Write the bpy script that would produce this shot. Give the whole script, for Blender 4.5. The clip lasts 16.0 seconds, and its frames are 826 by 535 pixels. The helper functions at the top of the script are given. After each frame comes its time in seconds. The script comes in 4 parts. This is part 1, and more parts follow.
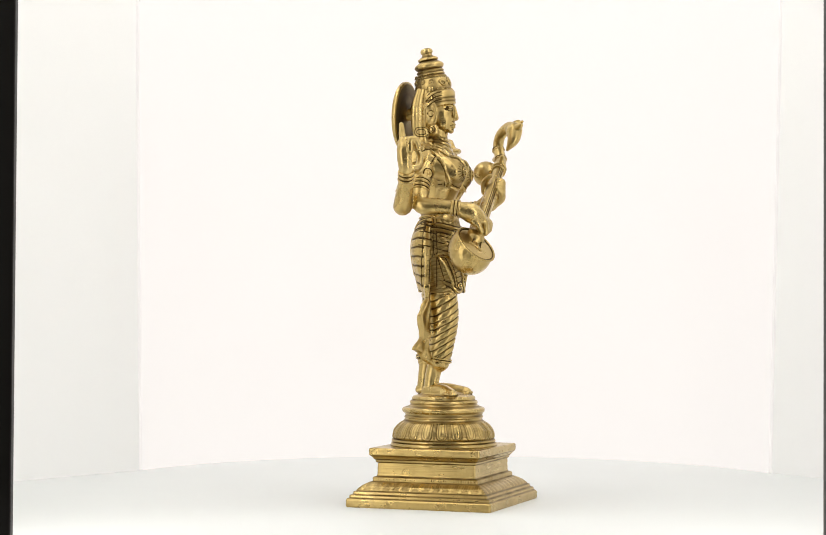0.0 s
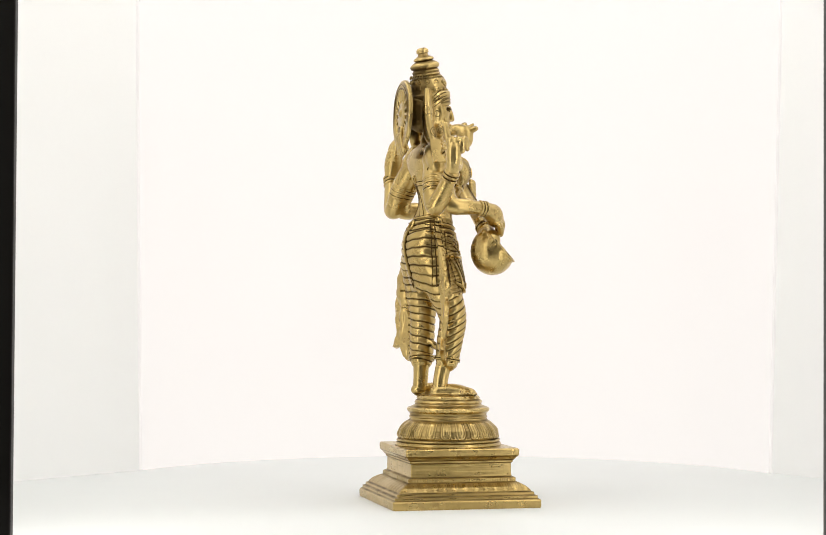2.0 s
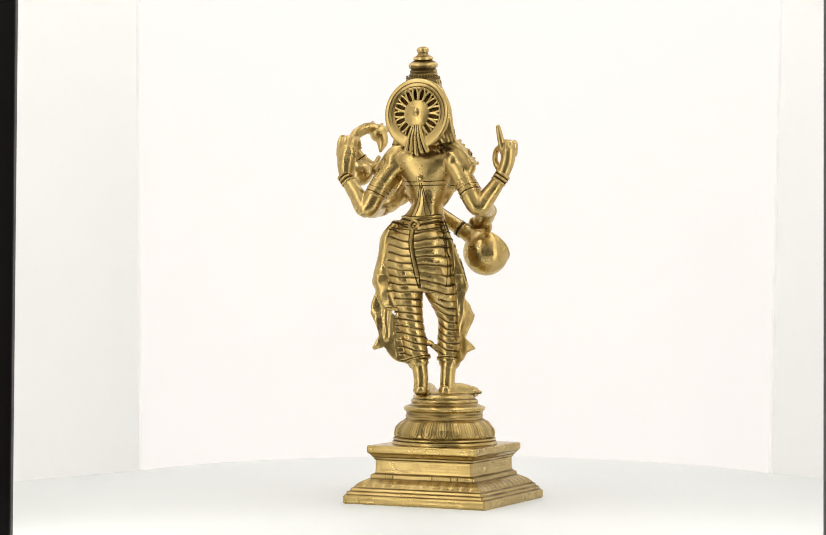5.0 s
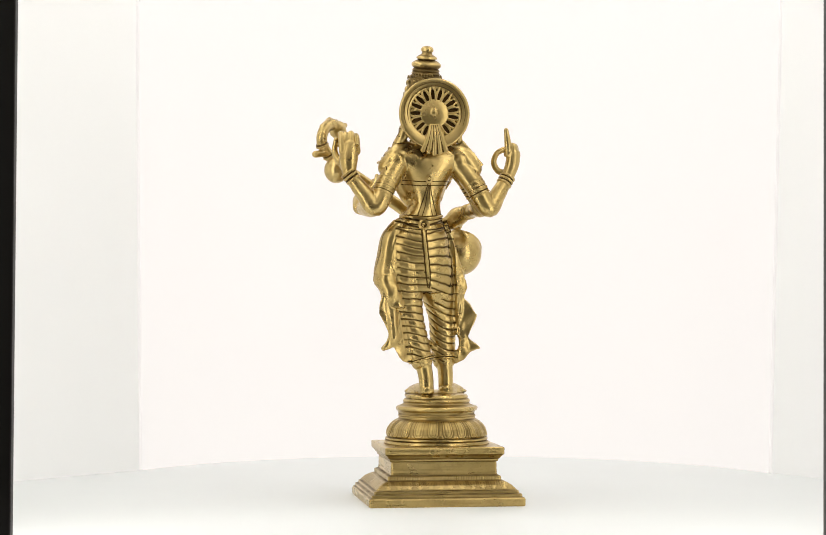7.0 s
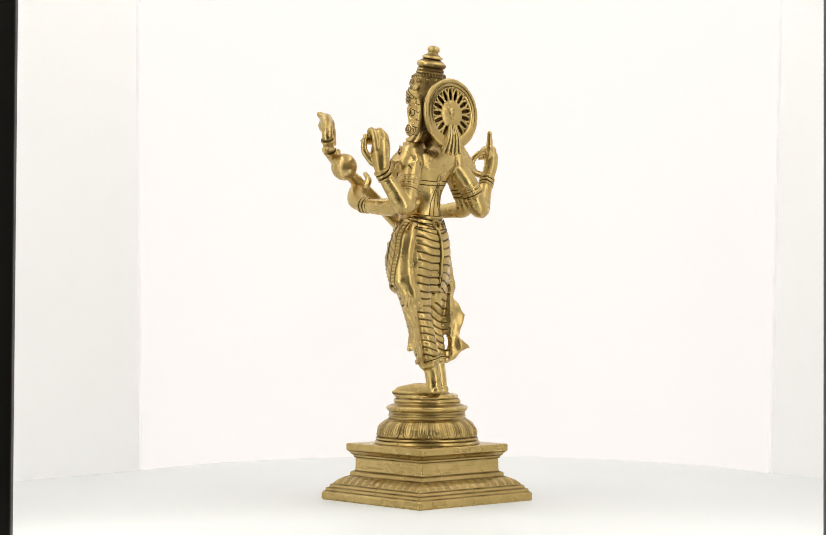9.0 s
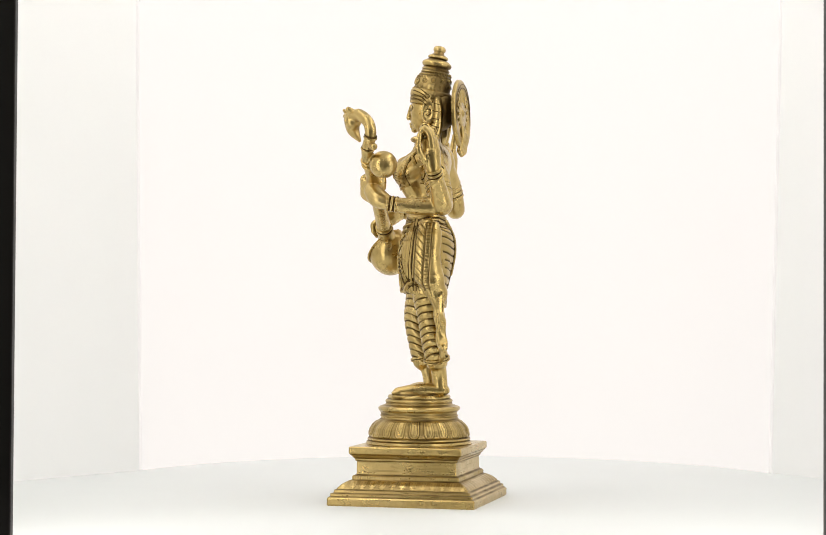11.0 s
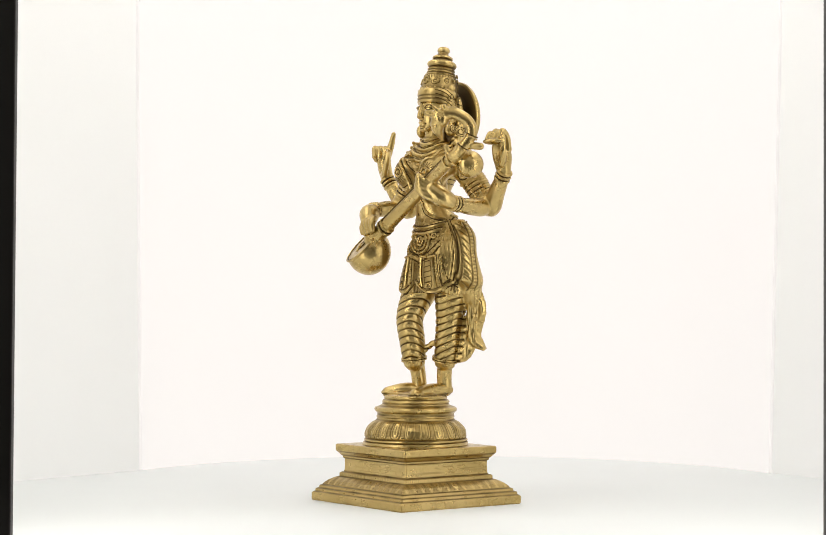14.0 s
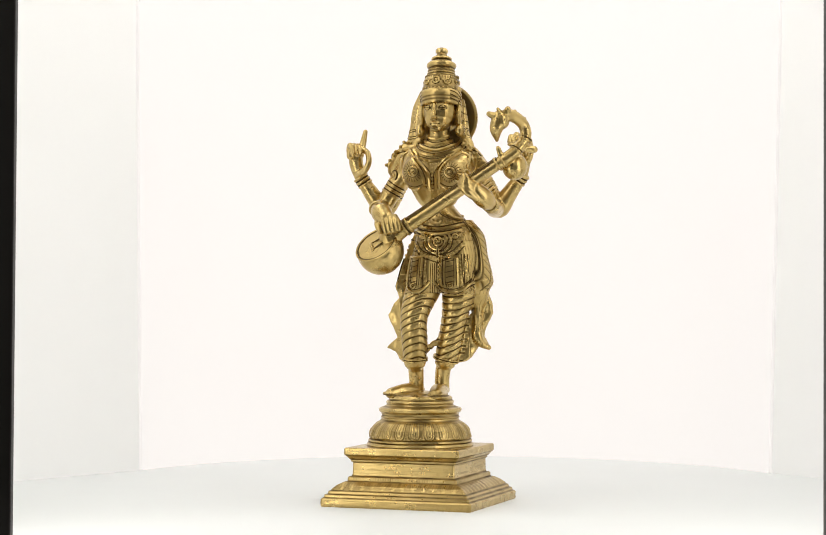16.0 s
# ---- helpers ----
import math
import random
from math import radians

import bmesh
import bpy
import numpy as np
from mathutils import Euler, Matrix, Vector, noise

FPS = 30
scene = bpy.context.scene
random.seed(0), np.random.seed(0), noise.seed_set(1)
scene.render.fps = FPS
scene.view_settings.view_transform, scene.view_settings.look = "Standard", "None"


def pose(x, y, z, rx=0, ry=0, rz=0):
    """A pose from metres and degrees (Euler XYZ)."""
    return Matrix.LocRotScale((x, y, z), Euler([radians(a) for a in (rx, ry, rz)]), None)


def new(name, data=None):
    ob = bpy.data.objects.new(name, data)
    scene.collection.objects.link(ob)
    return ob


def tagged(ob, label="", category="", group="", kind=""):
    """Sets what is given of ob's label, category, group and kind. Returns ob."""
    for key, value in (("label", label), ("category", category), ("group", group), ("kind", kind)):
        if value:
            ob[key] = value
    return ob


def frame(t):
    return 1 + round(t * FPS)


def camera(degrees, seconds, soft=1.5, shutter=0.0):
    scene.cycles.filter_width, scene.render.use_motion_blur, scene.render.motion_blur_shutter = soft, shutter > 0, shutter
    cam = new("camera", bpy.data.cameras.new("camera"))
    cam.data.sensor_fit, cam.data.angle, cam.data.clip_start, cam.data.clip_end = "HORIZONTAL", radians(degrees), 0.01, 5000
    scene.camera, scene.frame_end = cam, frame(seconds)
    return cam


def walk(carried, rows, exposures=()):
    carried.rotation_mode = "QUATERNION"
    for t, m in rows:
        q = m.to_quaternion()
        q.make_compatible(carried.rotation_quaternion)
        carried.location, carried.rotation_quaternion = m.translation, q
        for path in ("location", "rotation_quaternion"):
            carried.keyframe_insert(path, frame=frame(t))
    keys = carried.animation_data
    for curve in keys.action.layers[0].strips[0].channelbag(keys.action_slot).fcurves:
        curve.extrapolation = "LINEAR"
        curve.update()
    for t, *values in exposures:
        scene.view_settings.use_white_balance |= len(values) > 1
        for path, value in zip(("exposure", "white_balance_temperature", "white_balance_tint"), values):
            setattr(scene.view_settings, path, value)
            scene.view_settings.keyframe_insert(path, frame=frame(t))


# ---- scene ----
from mathutils.bvhtree import BVHTree

# ---- camera: stands still before the light box ----
cam = camera(22.274, 16.0, soft=0.85)
EYE = (-0.01266, -1.38879, 0.14126)
CAM_POSE = pose(*EYE, 90 + 0.549, -0.1215, 0)
walk(cam, [(0.0, CAM_POSE), (16.0, CAM_POSE)], exposures=[(0.0, 0.0), (16.0, 0.0)])

# the turning of the statue: degrees at the start and degrees a second
TURN_0, TURN_RATE = 69.826, 16.9015
# where the statue stands on the turning axis, millimetres
OFF_X, OFF_Y = -4.67, -9.89


# ---- world and light ----
def build_world():
    w = bpy.data.worlds.new("room")
    w.use_nodes = True
    bg = w.node_tree.nodes["Background"]
    bg.inputs["Color"].default_value = (0.9, 0.95, 1.0, 1)
    bg.inputs["Strength"].default_value = 0.02
    scene.world = w


BACK_GLOW = 0.655
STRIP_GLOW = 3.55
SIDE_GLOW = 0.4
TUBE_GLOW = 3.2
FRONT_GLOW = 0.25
WING_GLOW = 0.165
ROOM_FILL_GLOW = 7.0


# ---- materials ----
def base_material(name):
    m = bpy.data.materials.new(name)
    m.use_nodes = True
    nt = m.node_tree
    return m, nt, nt.nodes["Principled BSDF"]


def ramp(nt, fac, stops):
    r = nt.nodes.new("ShaderNodeValToRGB")
    while len(r.color_ramp.elements) < len(stops):
        r.color_ramp.elements.new(0.5)
    for e, (p, c) in zip(r.color_ramp.elements, stops):
        e.position, e.color = p, (*c, 1)
    nt.links.new(fac, r.inputs["Fac"])
    return r.outputs["Color"]


def noise_tex(nt, scale, detail=4.0, rough=0.55):
    co = nt.nodes.new("ShaderNodeTexCoord")
    n = nt.nodes.new("ShaderNodeTexNoise")
    n.inputs["Scale"].default_value = scale
    n.inputs["Detail"].default_value = detail
    n.inputs["Roughness"].default_value = rough
    nt.links.new(co.outputs["Object"], n.inputs["Vector"])
    return n.outputs["Fac"]


def bump(nt, height, strength, distance, normal=None):
    b = nt.nodes.new("ShaderNodeBump")
    b.inputs["Strength"].default_value = strength
    b.inputs["Distance"].default_value = distance
    nt.links.new(height, b.inputs["Height"])
    if normal:
        nt.links.new(normal, b.inputs["Normal"])
    return b.outputs["Normal"]


def mix_rgb(nt, fac, a, b):
    m = nt.nodes.new("ShaderNodeMix")
    m.data_type = "RGBA"
    for sock, v in ((m.inputs["Factor"], fac), (m.inputs[6], a), (m.inputs[7], b)):
        if isinstance(v, (tuple, float)):
            sock.default_value = v
        else:
            nt.links.new(v, sock)
    return m.outputs[2]


def math_node(nt, op, a, b):
    m = nt.nodes.new("ShaderNodeMath")
    m.operation = op
    m.use_clamp = True
    for sock, v in ((m.inputs[0], a), (m.inputs[1], b)):
        if isinstance(v, float):
            sock.default_value = v
        else:
            nt.links.new(v, sock)
    return m.outputs[0]


def brass_material():
    m, nt, p = base_material("antique_brass")
    attr = nt.nodes.new("ShaderNodeAttribute")
    attr.attribute_name = "patina"
    tone = ramp(nt, noise_tex(nt, 28.0, 5.0), [(0.3, (0.45, 0.322, 0.115)), (0.55, (0.54, 0.392, 0.152)), (0.75, (0.62, 0.462, 0.198))])
    blot = ramp(nt, noise_tex(nt, 190.0, 6.0, 0.65), [(0.52, (0, 0, 0)), (0.80, (1, 1, 1))])
    stain = math_node(nt, "MULTIPLY", blot, 0.28)
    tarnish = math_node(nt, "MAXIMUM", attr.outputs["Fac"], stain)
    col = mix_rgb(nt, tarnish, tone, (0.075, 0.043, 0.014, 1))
    nt.links.new(col, p.inputs["Base Color"])
    p.inputs["Metallic"].default_value = 1.0
    r = ramp(nt, noise_tex(nt, 90.0, 5.0), [(0.3, (0.24, 0.24, 0.24)), (0.7, (0.33, 0.33, 0.33))])
    rr = mix_rgb(nt, tarnish, r, (0.6, 0.6, 0.6, 1))
    nt.links.new(rr, p.inputs["Roughness"])
    n1 = bump(nt, noise_tex(nt, 260.0, 4.0), 0.09, 0.0009)
    n2 = bump(nt, noise_tex(nt, 1100.0, 3.0), 0.22, 0.00025, n1)
    nt.links.new(n2, p.inputs["Normal"])
    return m


def white_material(name, c, rough, var=0.02, scale=6.0, gloss=0.3):
    m, nt, p = base_material(name)
    lo = tuple(max(0, v - var) for v in c)
    nt.links.new(ramp(nt, noise_tex(nt, scale, 5.0), [(0.3, lo), (0.7, c)]), p.inputs["Base Color"])
    p.inputs["Roughness"].default_value = rough
    p.inputs["Specular IOR Level"].default_value = gloss
    nt.links.new(bump(nt, noise_tex(nt, scale * 60, 3.0), 0.08, 0.0005), p.inputs["Normal"])
    return m


def glow_material(name, c, strength, base=(0.35, 0.345, 0.33)):
    m, nt, p = base_material(name)
    p.inputs["Base Color"].default_value = (*base, 1)
    p.inputs["Roughness"].default_value = 0.6
    nt.links.new(ramp(nt, noise_tex(nt, 3.0, 3.0), [(0.2, tuple(v * 0.985 for v in c)), (0.8, c)]), p.inputs["Emission Color"])
    p.inputs["Emission Strength"].default_value = strength
    return m


# ---- mesh helpers ----
def link_mesh(name, bm, mat, parent=None, smooth=False):
    bmesh.ops.recalc_face_normals(bm, faces=bm.faces)
    me = bpy.data.meshes.new(name)
    bm.to_mesh(me)
    bm.free()
    me.materials.append(mat)
    if smooth:
        me.polygons.foreach_set("use_smooth", [True] * len(me.polygons))
    ob = new(name, me)
    if parent:
        ob.parent = parent
    return ob


def part(name, bm, mat, parent, label=""):
    return tagged(link_mesh(name, bm, mat, parent), label)


def box(bm, x0, x1, y0, y1, z0, z1, bevel=0.0):
    r = bmesh.ops.create_cube(bm, size=1.0)
    bmesh.ops.scale(bm, vec=(x1 - x0, y1 - y0, z1 - z0), verts=r["verts"])
    bmesh.ops.translate(bm, vec=((x0 + x1) / 2, (y0 + y1) / 2, (z0 + z1) / 2), verts=r["verts"])
    if bevel:
        es = list({e for v in r["verts"] for e in v.link_edges})
        bmesh.ops.bevel(bm, geom=es, offset=bevel, segments=2, affect="EDGES", profile=0.5)


def strip_wall(name, pts, z0, z1, thick, mat, outward, flare=None):
    """A standing sheet with thickness along a plan line; outward: which side the thickness goes."""
    bm = bmesh.new()
    n = len(pts)
    rows = []
    for i, (x, y) in enumerate(pts):
        a, b = pts[max(i - 1, 0)], pts[min(i + 1, n - 1)]
        tx, ty = b[0] - a[0], b[1] - a[1]
        l = math.hypot(tx, ty)
        nx, ny = outward * -ty / l * thick, outward * tx / l * thick
        fx, fy = flare[i] if flare else (0, 0)
        rows.append([bm.verts.new((x, y, z0)), bm.verts.new((x + fx, y + fy, z1)), bm.verts.new((x + fx + nx, y + fy + ny, z1)), bm.verts.new((x + nx, y + ny, z0))])
    for r, s in zip(rows, rows[1:]):
        for k in range(4):
            bm.faces.new((r[k], r[(k + 1) % 4], s[(k + 1) % 4], s[k]))
    bm.faces.new(rows[0])
    bm.faces.new(rows[-1])
    ob = link_mesh(name, bm, mat, smooth=True)
    ob.data.set_sharp_from_angle(angle=radians(35))
    return ob


# ---- the light box ----
ARC_C, ARC_R = (0.0155, 0.107), 0.267
BOX_H = 0.63


def build_box():
    floor_mat = white_material("matte_white_floor", (0.815, 0.84, 0.84), 0.55)
    # small emission added to the side panels, which are no lamps, to lighten them
    wing_mat = glow_material("side_panel_added_glow", (0.985, 0.985, 0.98), WING_GLOW, (0.81, 0.81, 0.80))
    back_mat = glow_material("lit_diffuser_sheet", (1.0, 0.948, 0.934), BACK_GLOW)
    top_mat = white_material("white_top_panel", (0.82, 0.82, 0.81), 0.6)
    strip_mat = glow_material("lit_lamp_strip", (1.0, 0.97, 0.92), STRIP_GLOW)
    black_mat = white_material("black_frame", (0.012, 0.010, 0.009), 0.5, 0.004)
    room_mat = white_material("grey_room_paint", (0.55, 0.54, 0.52), 0.8, 0.02, 2.0)

    bm = bmesh.new()
    box(bm, -0.42, 0.42, -0.34, 0.46, -0.02, 0.0)
    tagged(link_mesh("floor", bm, floor_mat), "matte white floor sheet of a photo light box", "floor", kind="structure")

    # curved lit sheet behind the statue
    a0, a1 = math.atan2(0.232 - ARC_C[1], -0.225 - ARC_C[0]), math.atan2(0.214 - ARC_C[1], 0.256 - ARC_C[0])
    arc = [(ARC_C[0] + ARC_R * math.cos(a0 + (a1 - a0) * i / 64), ARC_C[1] + ARC_R * math.sin(a0 + (a1 - a0) * i / 64)) for i in range(65)]
    lean = [(0.008 + 0.009 * i / 64) for i in range(65)]
    flare = [(f * (x - ARC_C[0]) / ARC_R, f * (y - ARC_C[1]) / ARC_R) for f, (x, y) in zip(lean, arc)]
    tagged(strip_wall("backdrop", arc, 0.0, BOX_H, 0.003, back_mat, 1, flare), "curved white backlit diffuser sheet behind the statue", "backdrop", kind="structure")

    # greyer side panels, then the plain side walls that close the box
    lx, ly = arc[0]
    rx, ry = arc[-1]
    tagged(strip_wall("wall_west", [(lx - 0.002, ly - 0.001), (-0.302, 0.135), (-0.325, -0.05)], 0.0, BOX_H, 0.003, wing_mat, -1, [flare[0], (0, 0), (0, 0)]),
           "pale grey-white side panel of the light box", "wall", kind="structure")
    tagged(strip_wall("wall_east", [(rx + 0.002, ry - 0.001), (0.300, 0.160), (0.325, -0.05)], 0.0, BOX_H, 0.003, wing_mat, 1, [flare[-1], (0, 0), (0, 0)]),
           "pale grey-white side panel of the light box", "wall", kind="structure")
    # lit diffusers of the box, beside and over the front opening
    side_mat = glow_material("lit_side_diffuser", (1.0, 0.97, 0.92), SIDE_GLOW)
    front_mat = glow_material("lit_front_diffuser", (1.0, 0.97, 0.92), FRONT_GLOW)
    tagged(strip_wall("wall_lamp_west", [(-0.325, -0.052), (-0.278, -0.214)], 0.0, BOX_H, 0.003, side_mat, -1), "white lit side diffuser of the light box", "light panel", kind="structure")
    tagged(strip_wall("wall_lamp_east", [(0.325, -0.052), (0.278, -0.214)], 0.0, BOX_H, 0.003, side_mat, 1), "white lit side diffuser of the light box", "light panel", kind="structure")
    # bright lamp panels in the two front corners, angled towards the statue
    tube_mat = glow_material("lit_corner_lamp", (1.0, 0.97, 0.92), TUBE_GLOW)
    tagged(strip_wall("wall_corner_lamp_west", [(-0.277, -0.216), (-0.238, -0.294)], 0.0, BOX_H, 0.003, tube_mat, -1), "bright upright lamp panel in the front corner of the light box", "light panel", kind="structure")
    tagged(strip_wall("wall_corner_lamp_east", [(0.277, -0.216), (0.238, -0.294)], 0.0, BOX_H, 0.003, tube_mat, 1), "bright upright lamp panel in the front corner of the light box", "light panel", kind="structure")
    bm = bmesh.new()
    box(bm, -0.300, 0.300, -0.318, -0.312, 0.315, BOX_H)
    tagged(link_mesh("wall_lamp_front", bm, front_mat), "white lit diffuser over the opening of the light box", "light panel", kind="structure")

    bm = bmesh.new()
    box(bm, -0.36, 0.36, -0.32, 0.40, BOX_H + 0.002, BOX_H + 0.012)
    tagged(link_mesh("ceiling", bm, top_mat), "white top panel of the light box", "ceiling", kind="structure")
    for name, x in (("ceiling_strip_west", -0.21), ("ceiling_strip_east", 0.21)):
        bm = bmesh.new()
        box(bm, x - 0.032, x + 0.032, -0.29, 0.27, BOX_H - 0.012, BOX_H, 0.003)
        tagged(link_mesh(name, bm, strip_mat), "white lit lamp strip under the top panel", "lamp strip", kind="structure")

    # black front posts of the opening
    for name, x0, x1 in (("post_west", -0.300, -0.2194), ("post_east", 0.1998, 0.300)):
        bm = bmesh.new()
        box(bm, x0, x1, -0.310, -0.302, -0.02, BOX_H, 0.001)
        for v in bm.verts:
            v.co.x += 0.0062 * v.co.z * (x0 < 0)
        tagged(link_mesh(name, bm, black_mat), "black front frame post of the light box", "frame post", kind="structure")

    # unseen room that closes the place round the camera, lit by an added lamp
    bm = bmesh.new()
    box(bm, -1.6, 1.6, -2.6, 1.2, -0.78, 1.9)
    bmesh.ops.reverse_faces(bm, faces=bm.faces)
    ob = link_mesh("wall_room", bm, room_mat)
    tagged(ob, "plain grey walls of the studio room", "wall", kind="structure")
    # lamp added out of view so the brass mirrors a brighter room
    bm = bmesh.new()
    box(bm, -0.6, 0.6, -1.9, -1.3, 1.86, 1.89, 0.005)
    tagged(link_mesh("ceiling_fill_lamp", bm, glow_material("added_fill_glow", (1.0, 0.96, 0.9), ROOM_FILL_GLOW)), "added fill lamp in the unseen studio room", "lamp", kind="structure")
    bm = bmesh.new()
    box(bm, -0.55, 0.55, -0.40, 0.55, -0.07, -0.022, 0.004)
    for x in (-0.5, 0.5):
        for y in (-0.35, 0.5):
            box(bm, x - 0.025, x + 0.025, y - 0.025, y + 0.025, -0.78, -0.065)
    tagged(link_mesh("table", bm, black_mat), "dark studio table under the light box", "table", kind="structure")


# ---- statue: shape tools (all in millimetres) ----
def catmull(pts, per=8):
    p = [np.array(q, float) for q in pts]
    p = [2 * p[0] - p[1]] + p + [2 * p[-1] - p[-2]]
    out = []
    for i in range(1, len(p) - 2):
        a, b, c, d = p[i - 1:i + 3]
        for k in range(per):
            t = k / per
            out.append(0.5 * (2 * b + (c - a) * t + (2 * a - 5 * b + 4 * c - d) * t * t + (3 * b - a - 3 * c + d) * t ** 3))
    out.append(p[-2])
    return np.array(out)


class Shape:
    """Gathers closed pieces: vertices, faces and how tarnished each vertex is."""

    def __init__(self):
        self.v, self.f, self.t = [], [], []

    def rings(self, rings, dark=0.0):
        """Closed loft through rings of equal length, ends capped by fans."""
        o, n = len(self.v), len(rings[0])
        for r in rings:
            self.v.extend(map(tuple, r))
        for i in range(len(rings) - 1):
            for k in range(n):
                a, b = o + i * n + k, o + i * n + (k + 1) % n
                self.f.append((a, b, b + n, a + n))
        for ring, first in ((rings[0], o), (rings[-1], o + (len(rings) - 1) * n)):
            c = len(self.v)
            self.v.append(tuple(np.mean(ring, axis=0)))
            for k in range(n):
                e = (first + k, first + (k + 1) % n, c)
                self.f.append(e if first != o else e[::-1])
        self.t.extend([dark] * (len(self.v) - o))

    def tube(self, pts, rad, per=8, n=20, dark=0.0, flat=1.0, up=(0, 0, 1), curve=True):
        """A round limb or cord through pts with a radius at each, rounded at the ends; flat squeezes it along up."""
        rad = [rad] * len(pts) if isinstance(rad, (int, float)) else rad
        q = np.array([(*p, r) for p, r in zip(pts, rad)], float)
        c = catmull(q, per) if curve else q
        P, R = c[:, :3], np.maximum(c[:, 3], 0.05)
        T = np.gradient(P, axis=0)
        T /= np.maximum(np.linalg.norm(T, axis=1), 1e-9)[:, None]
        u = np.array(up, float)
        u -= T[0] * (u @ T[0])
        if np.linalg.norm(u) < 1e-3:
            u = np.cross(T[0], (1, 0.3, 0))
        u /= np.linalg.norm(u)
        fr = []
        for t in T:
            u = u - t * (u @ t)
            u /= np.linalg.norm(u)
            fr.append((u, np.cross(t, u)))
        a = np.linspace(0, 2 * np.pi, n, endpoint=False)

        def ring(p, r, f):
            return p + r * flat * np.cos(a)[:, None] * f[0] + r * np.sin(a)[:, None] * f[1]

        rr = []
        for s in (1.3, 0.95, 0.5):
            rr.append(ring(P[0] - T[0] * R[0] * math.sin(s), R[0] * math.cos(s), fr[0]))
        rr += [ring(p, r, f) for p, r, f in zip(P, R, fr)]
        for s in (0.5, 0.95, 1.3):
            rr.append(ring(P[-1] + T[-1] * R[-1] * math.sin(s), R[-1] * math.cos(s), fr[-1]))
        self.rings(rr, dark)

    def ball(self, c, r, dark=0.0, n=24, turn=0.0):
        r = (r, r, r) if isinstance(r, (int, float)) else r
        a = np.linspace(0, 2 * np.pi, n, endpoint=False)
        rr = []
        ct, st = math.cos(math.radians(turn)), math.sin(math.radians(turn))
        for s in np.linspace(-1.5, 1.5, n // 2 + 1):
            x, y = r[0] * np.cos(a) * math.cos(s), r[1] * np.sin(a) * math.cos(s)
            rr.append(np.stack([c[0] + x * ct - y * st, c[1] + x * st + y * ct, np.full(n, c[2] + r[2] * math.sin(s))], 1))
        self.rings(rr, dark)

    def lathe(self, prof, base, tip, n=48, dark=None, squash=1.0):
        """prof: rows of (height, radius) along the line from base to tip."""
        base, tip = np.array(base, float), np.array(tip, float)
        w = (tip - base) / np.linalg.norm(tip - base)
        u = np.cross((0, 1, 0) if abs(w[1]) < 0.9 else (1, 0, 0), w)
        u /= np.linalg.norm(u)
        v = np.cross(w, u)
        a = np.linspace(0, 2 * np.pi, n, endpoint=False)
        o = len(self.v)
        self.rings([base + w * h + r * np.cos(a)[:, None] * u + r * squash * np.sin(a)[:, None] * v for h, r in prof])
        if dark:
            for i, d in enumerate(dark):
                for k in range(n):
                    self.t[o + i * n + k] = d

    def loops(self, secs, per=5, n=64):
        """Upright form from level sections (z, x0, x1, y0, y1, turn, boxiness)."""
        q = catmull(secs, per)
        a = np.linspace(0, 2 * np.pi, n, endpoint=False)
        rr = []
        for z, x0, x1, y0, y1, turn, e in q:
            ca, sa = np.cos(a), np.sin(a)
            x = np.sign(ca) * np.abs(ca) ** (2 / e) * (x1 - x0) / 2
            y = np.sign(sa) * np.abs(sa) ** (2 / e) * (y1 - y0) / 2
            c, s = math.cos(math.radians(turn)), math.sin(math.radians(turn))
            rr.append(np.stack([(x0 + x1) / 2 + x * c - y * s, (y0 + y1) / 2 + x * s + y * c, np.full(n, z)], 1))
        self.rings(rr)

    def plate(self, line, thick, to=(0, 1, 0)):
        """A flat piece with the outline line (points in space), thick along to, with softened rim."""
        line = np.array(line, float)
        to = np.array(to, float) / np.linalg.norm(to)
        o, n = len(self.v), len(line)
        for g in (-0.5, 0.5):
            self.v.extend(map(tuple, line + to * thick * g))
        for k in range(n):
            self.f.append((o + k, o + (k + 1) % n, o + n + (k + 1) % n, o + n + k))
        self.f.append(tuple(range(o + n - 1, o - 1, -1)))
        self.f.append(tuple(range(o + n, o + 2 * n)))
        self.t.extend([0.0] * (2 * n))

    def mesh(self, name):
        me = bpy.data.meshes.new(name)
        me.from_pydata([tuple(c * 0.001 for c in p) for p in self.v], [], self.f)
        return me


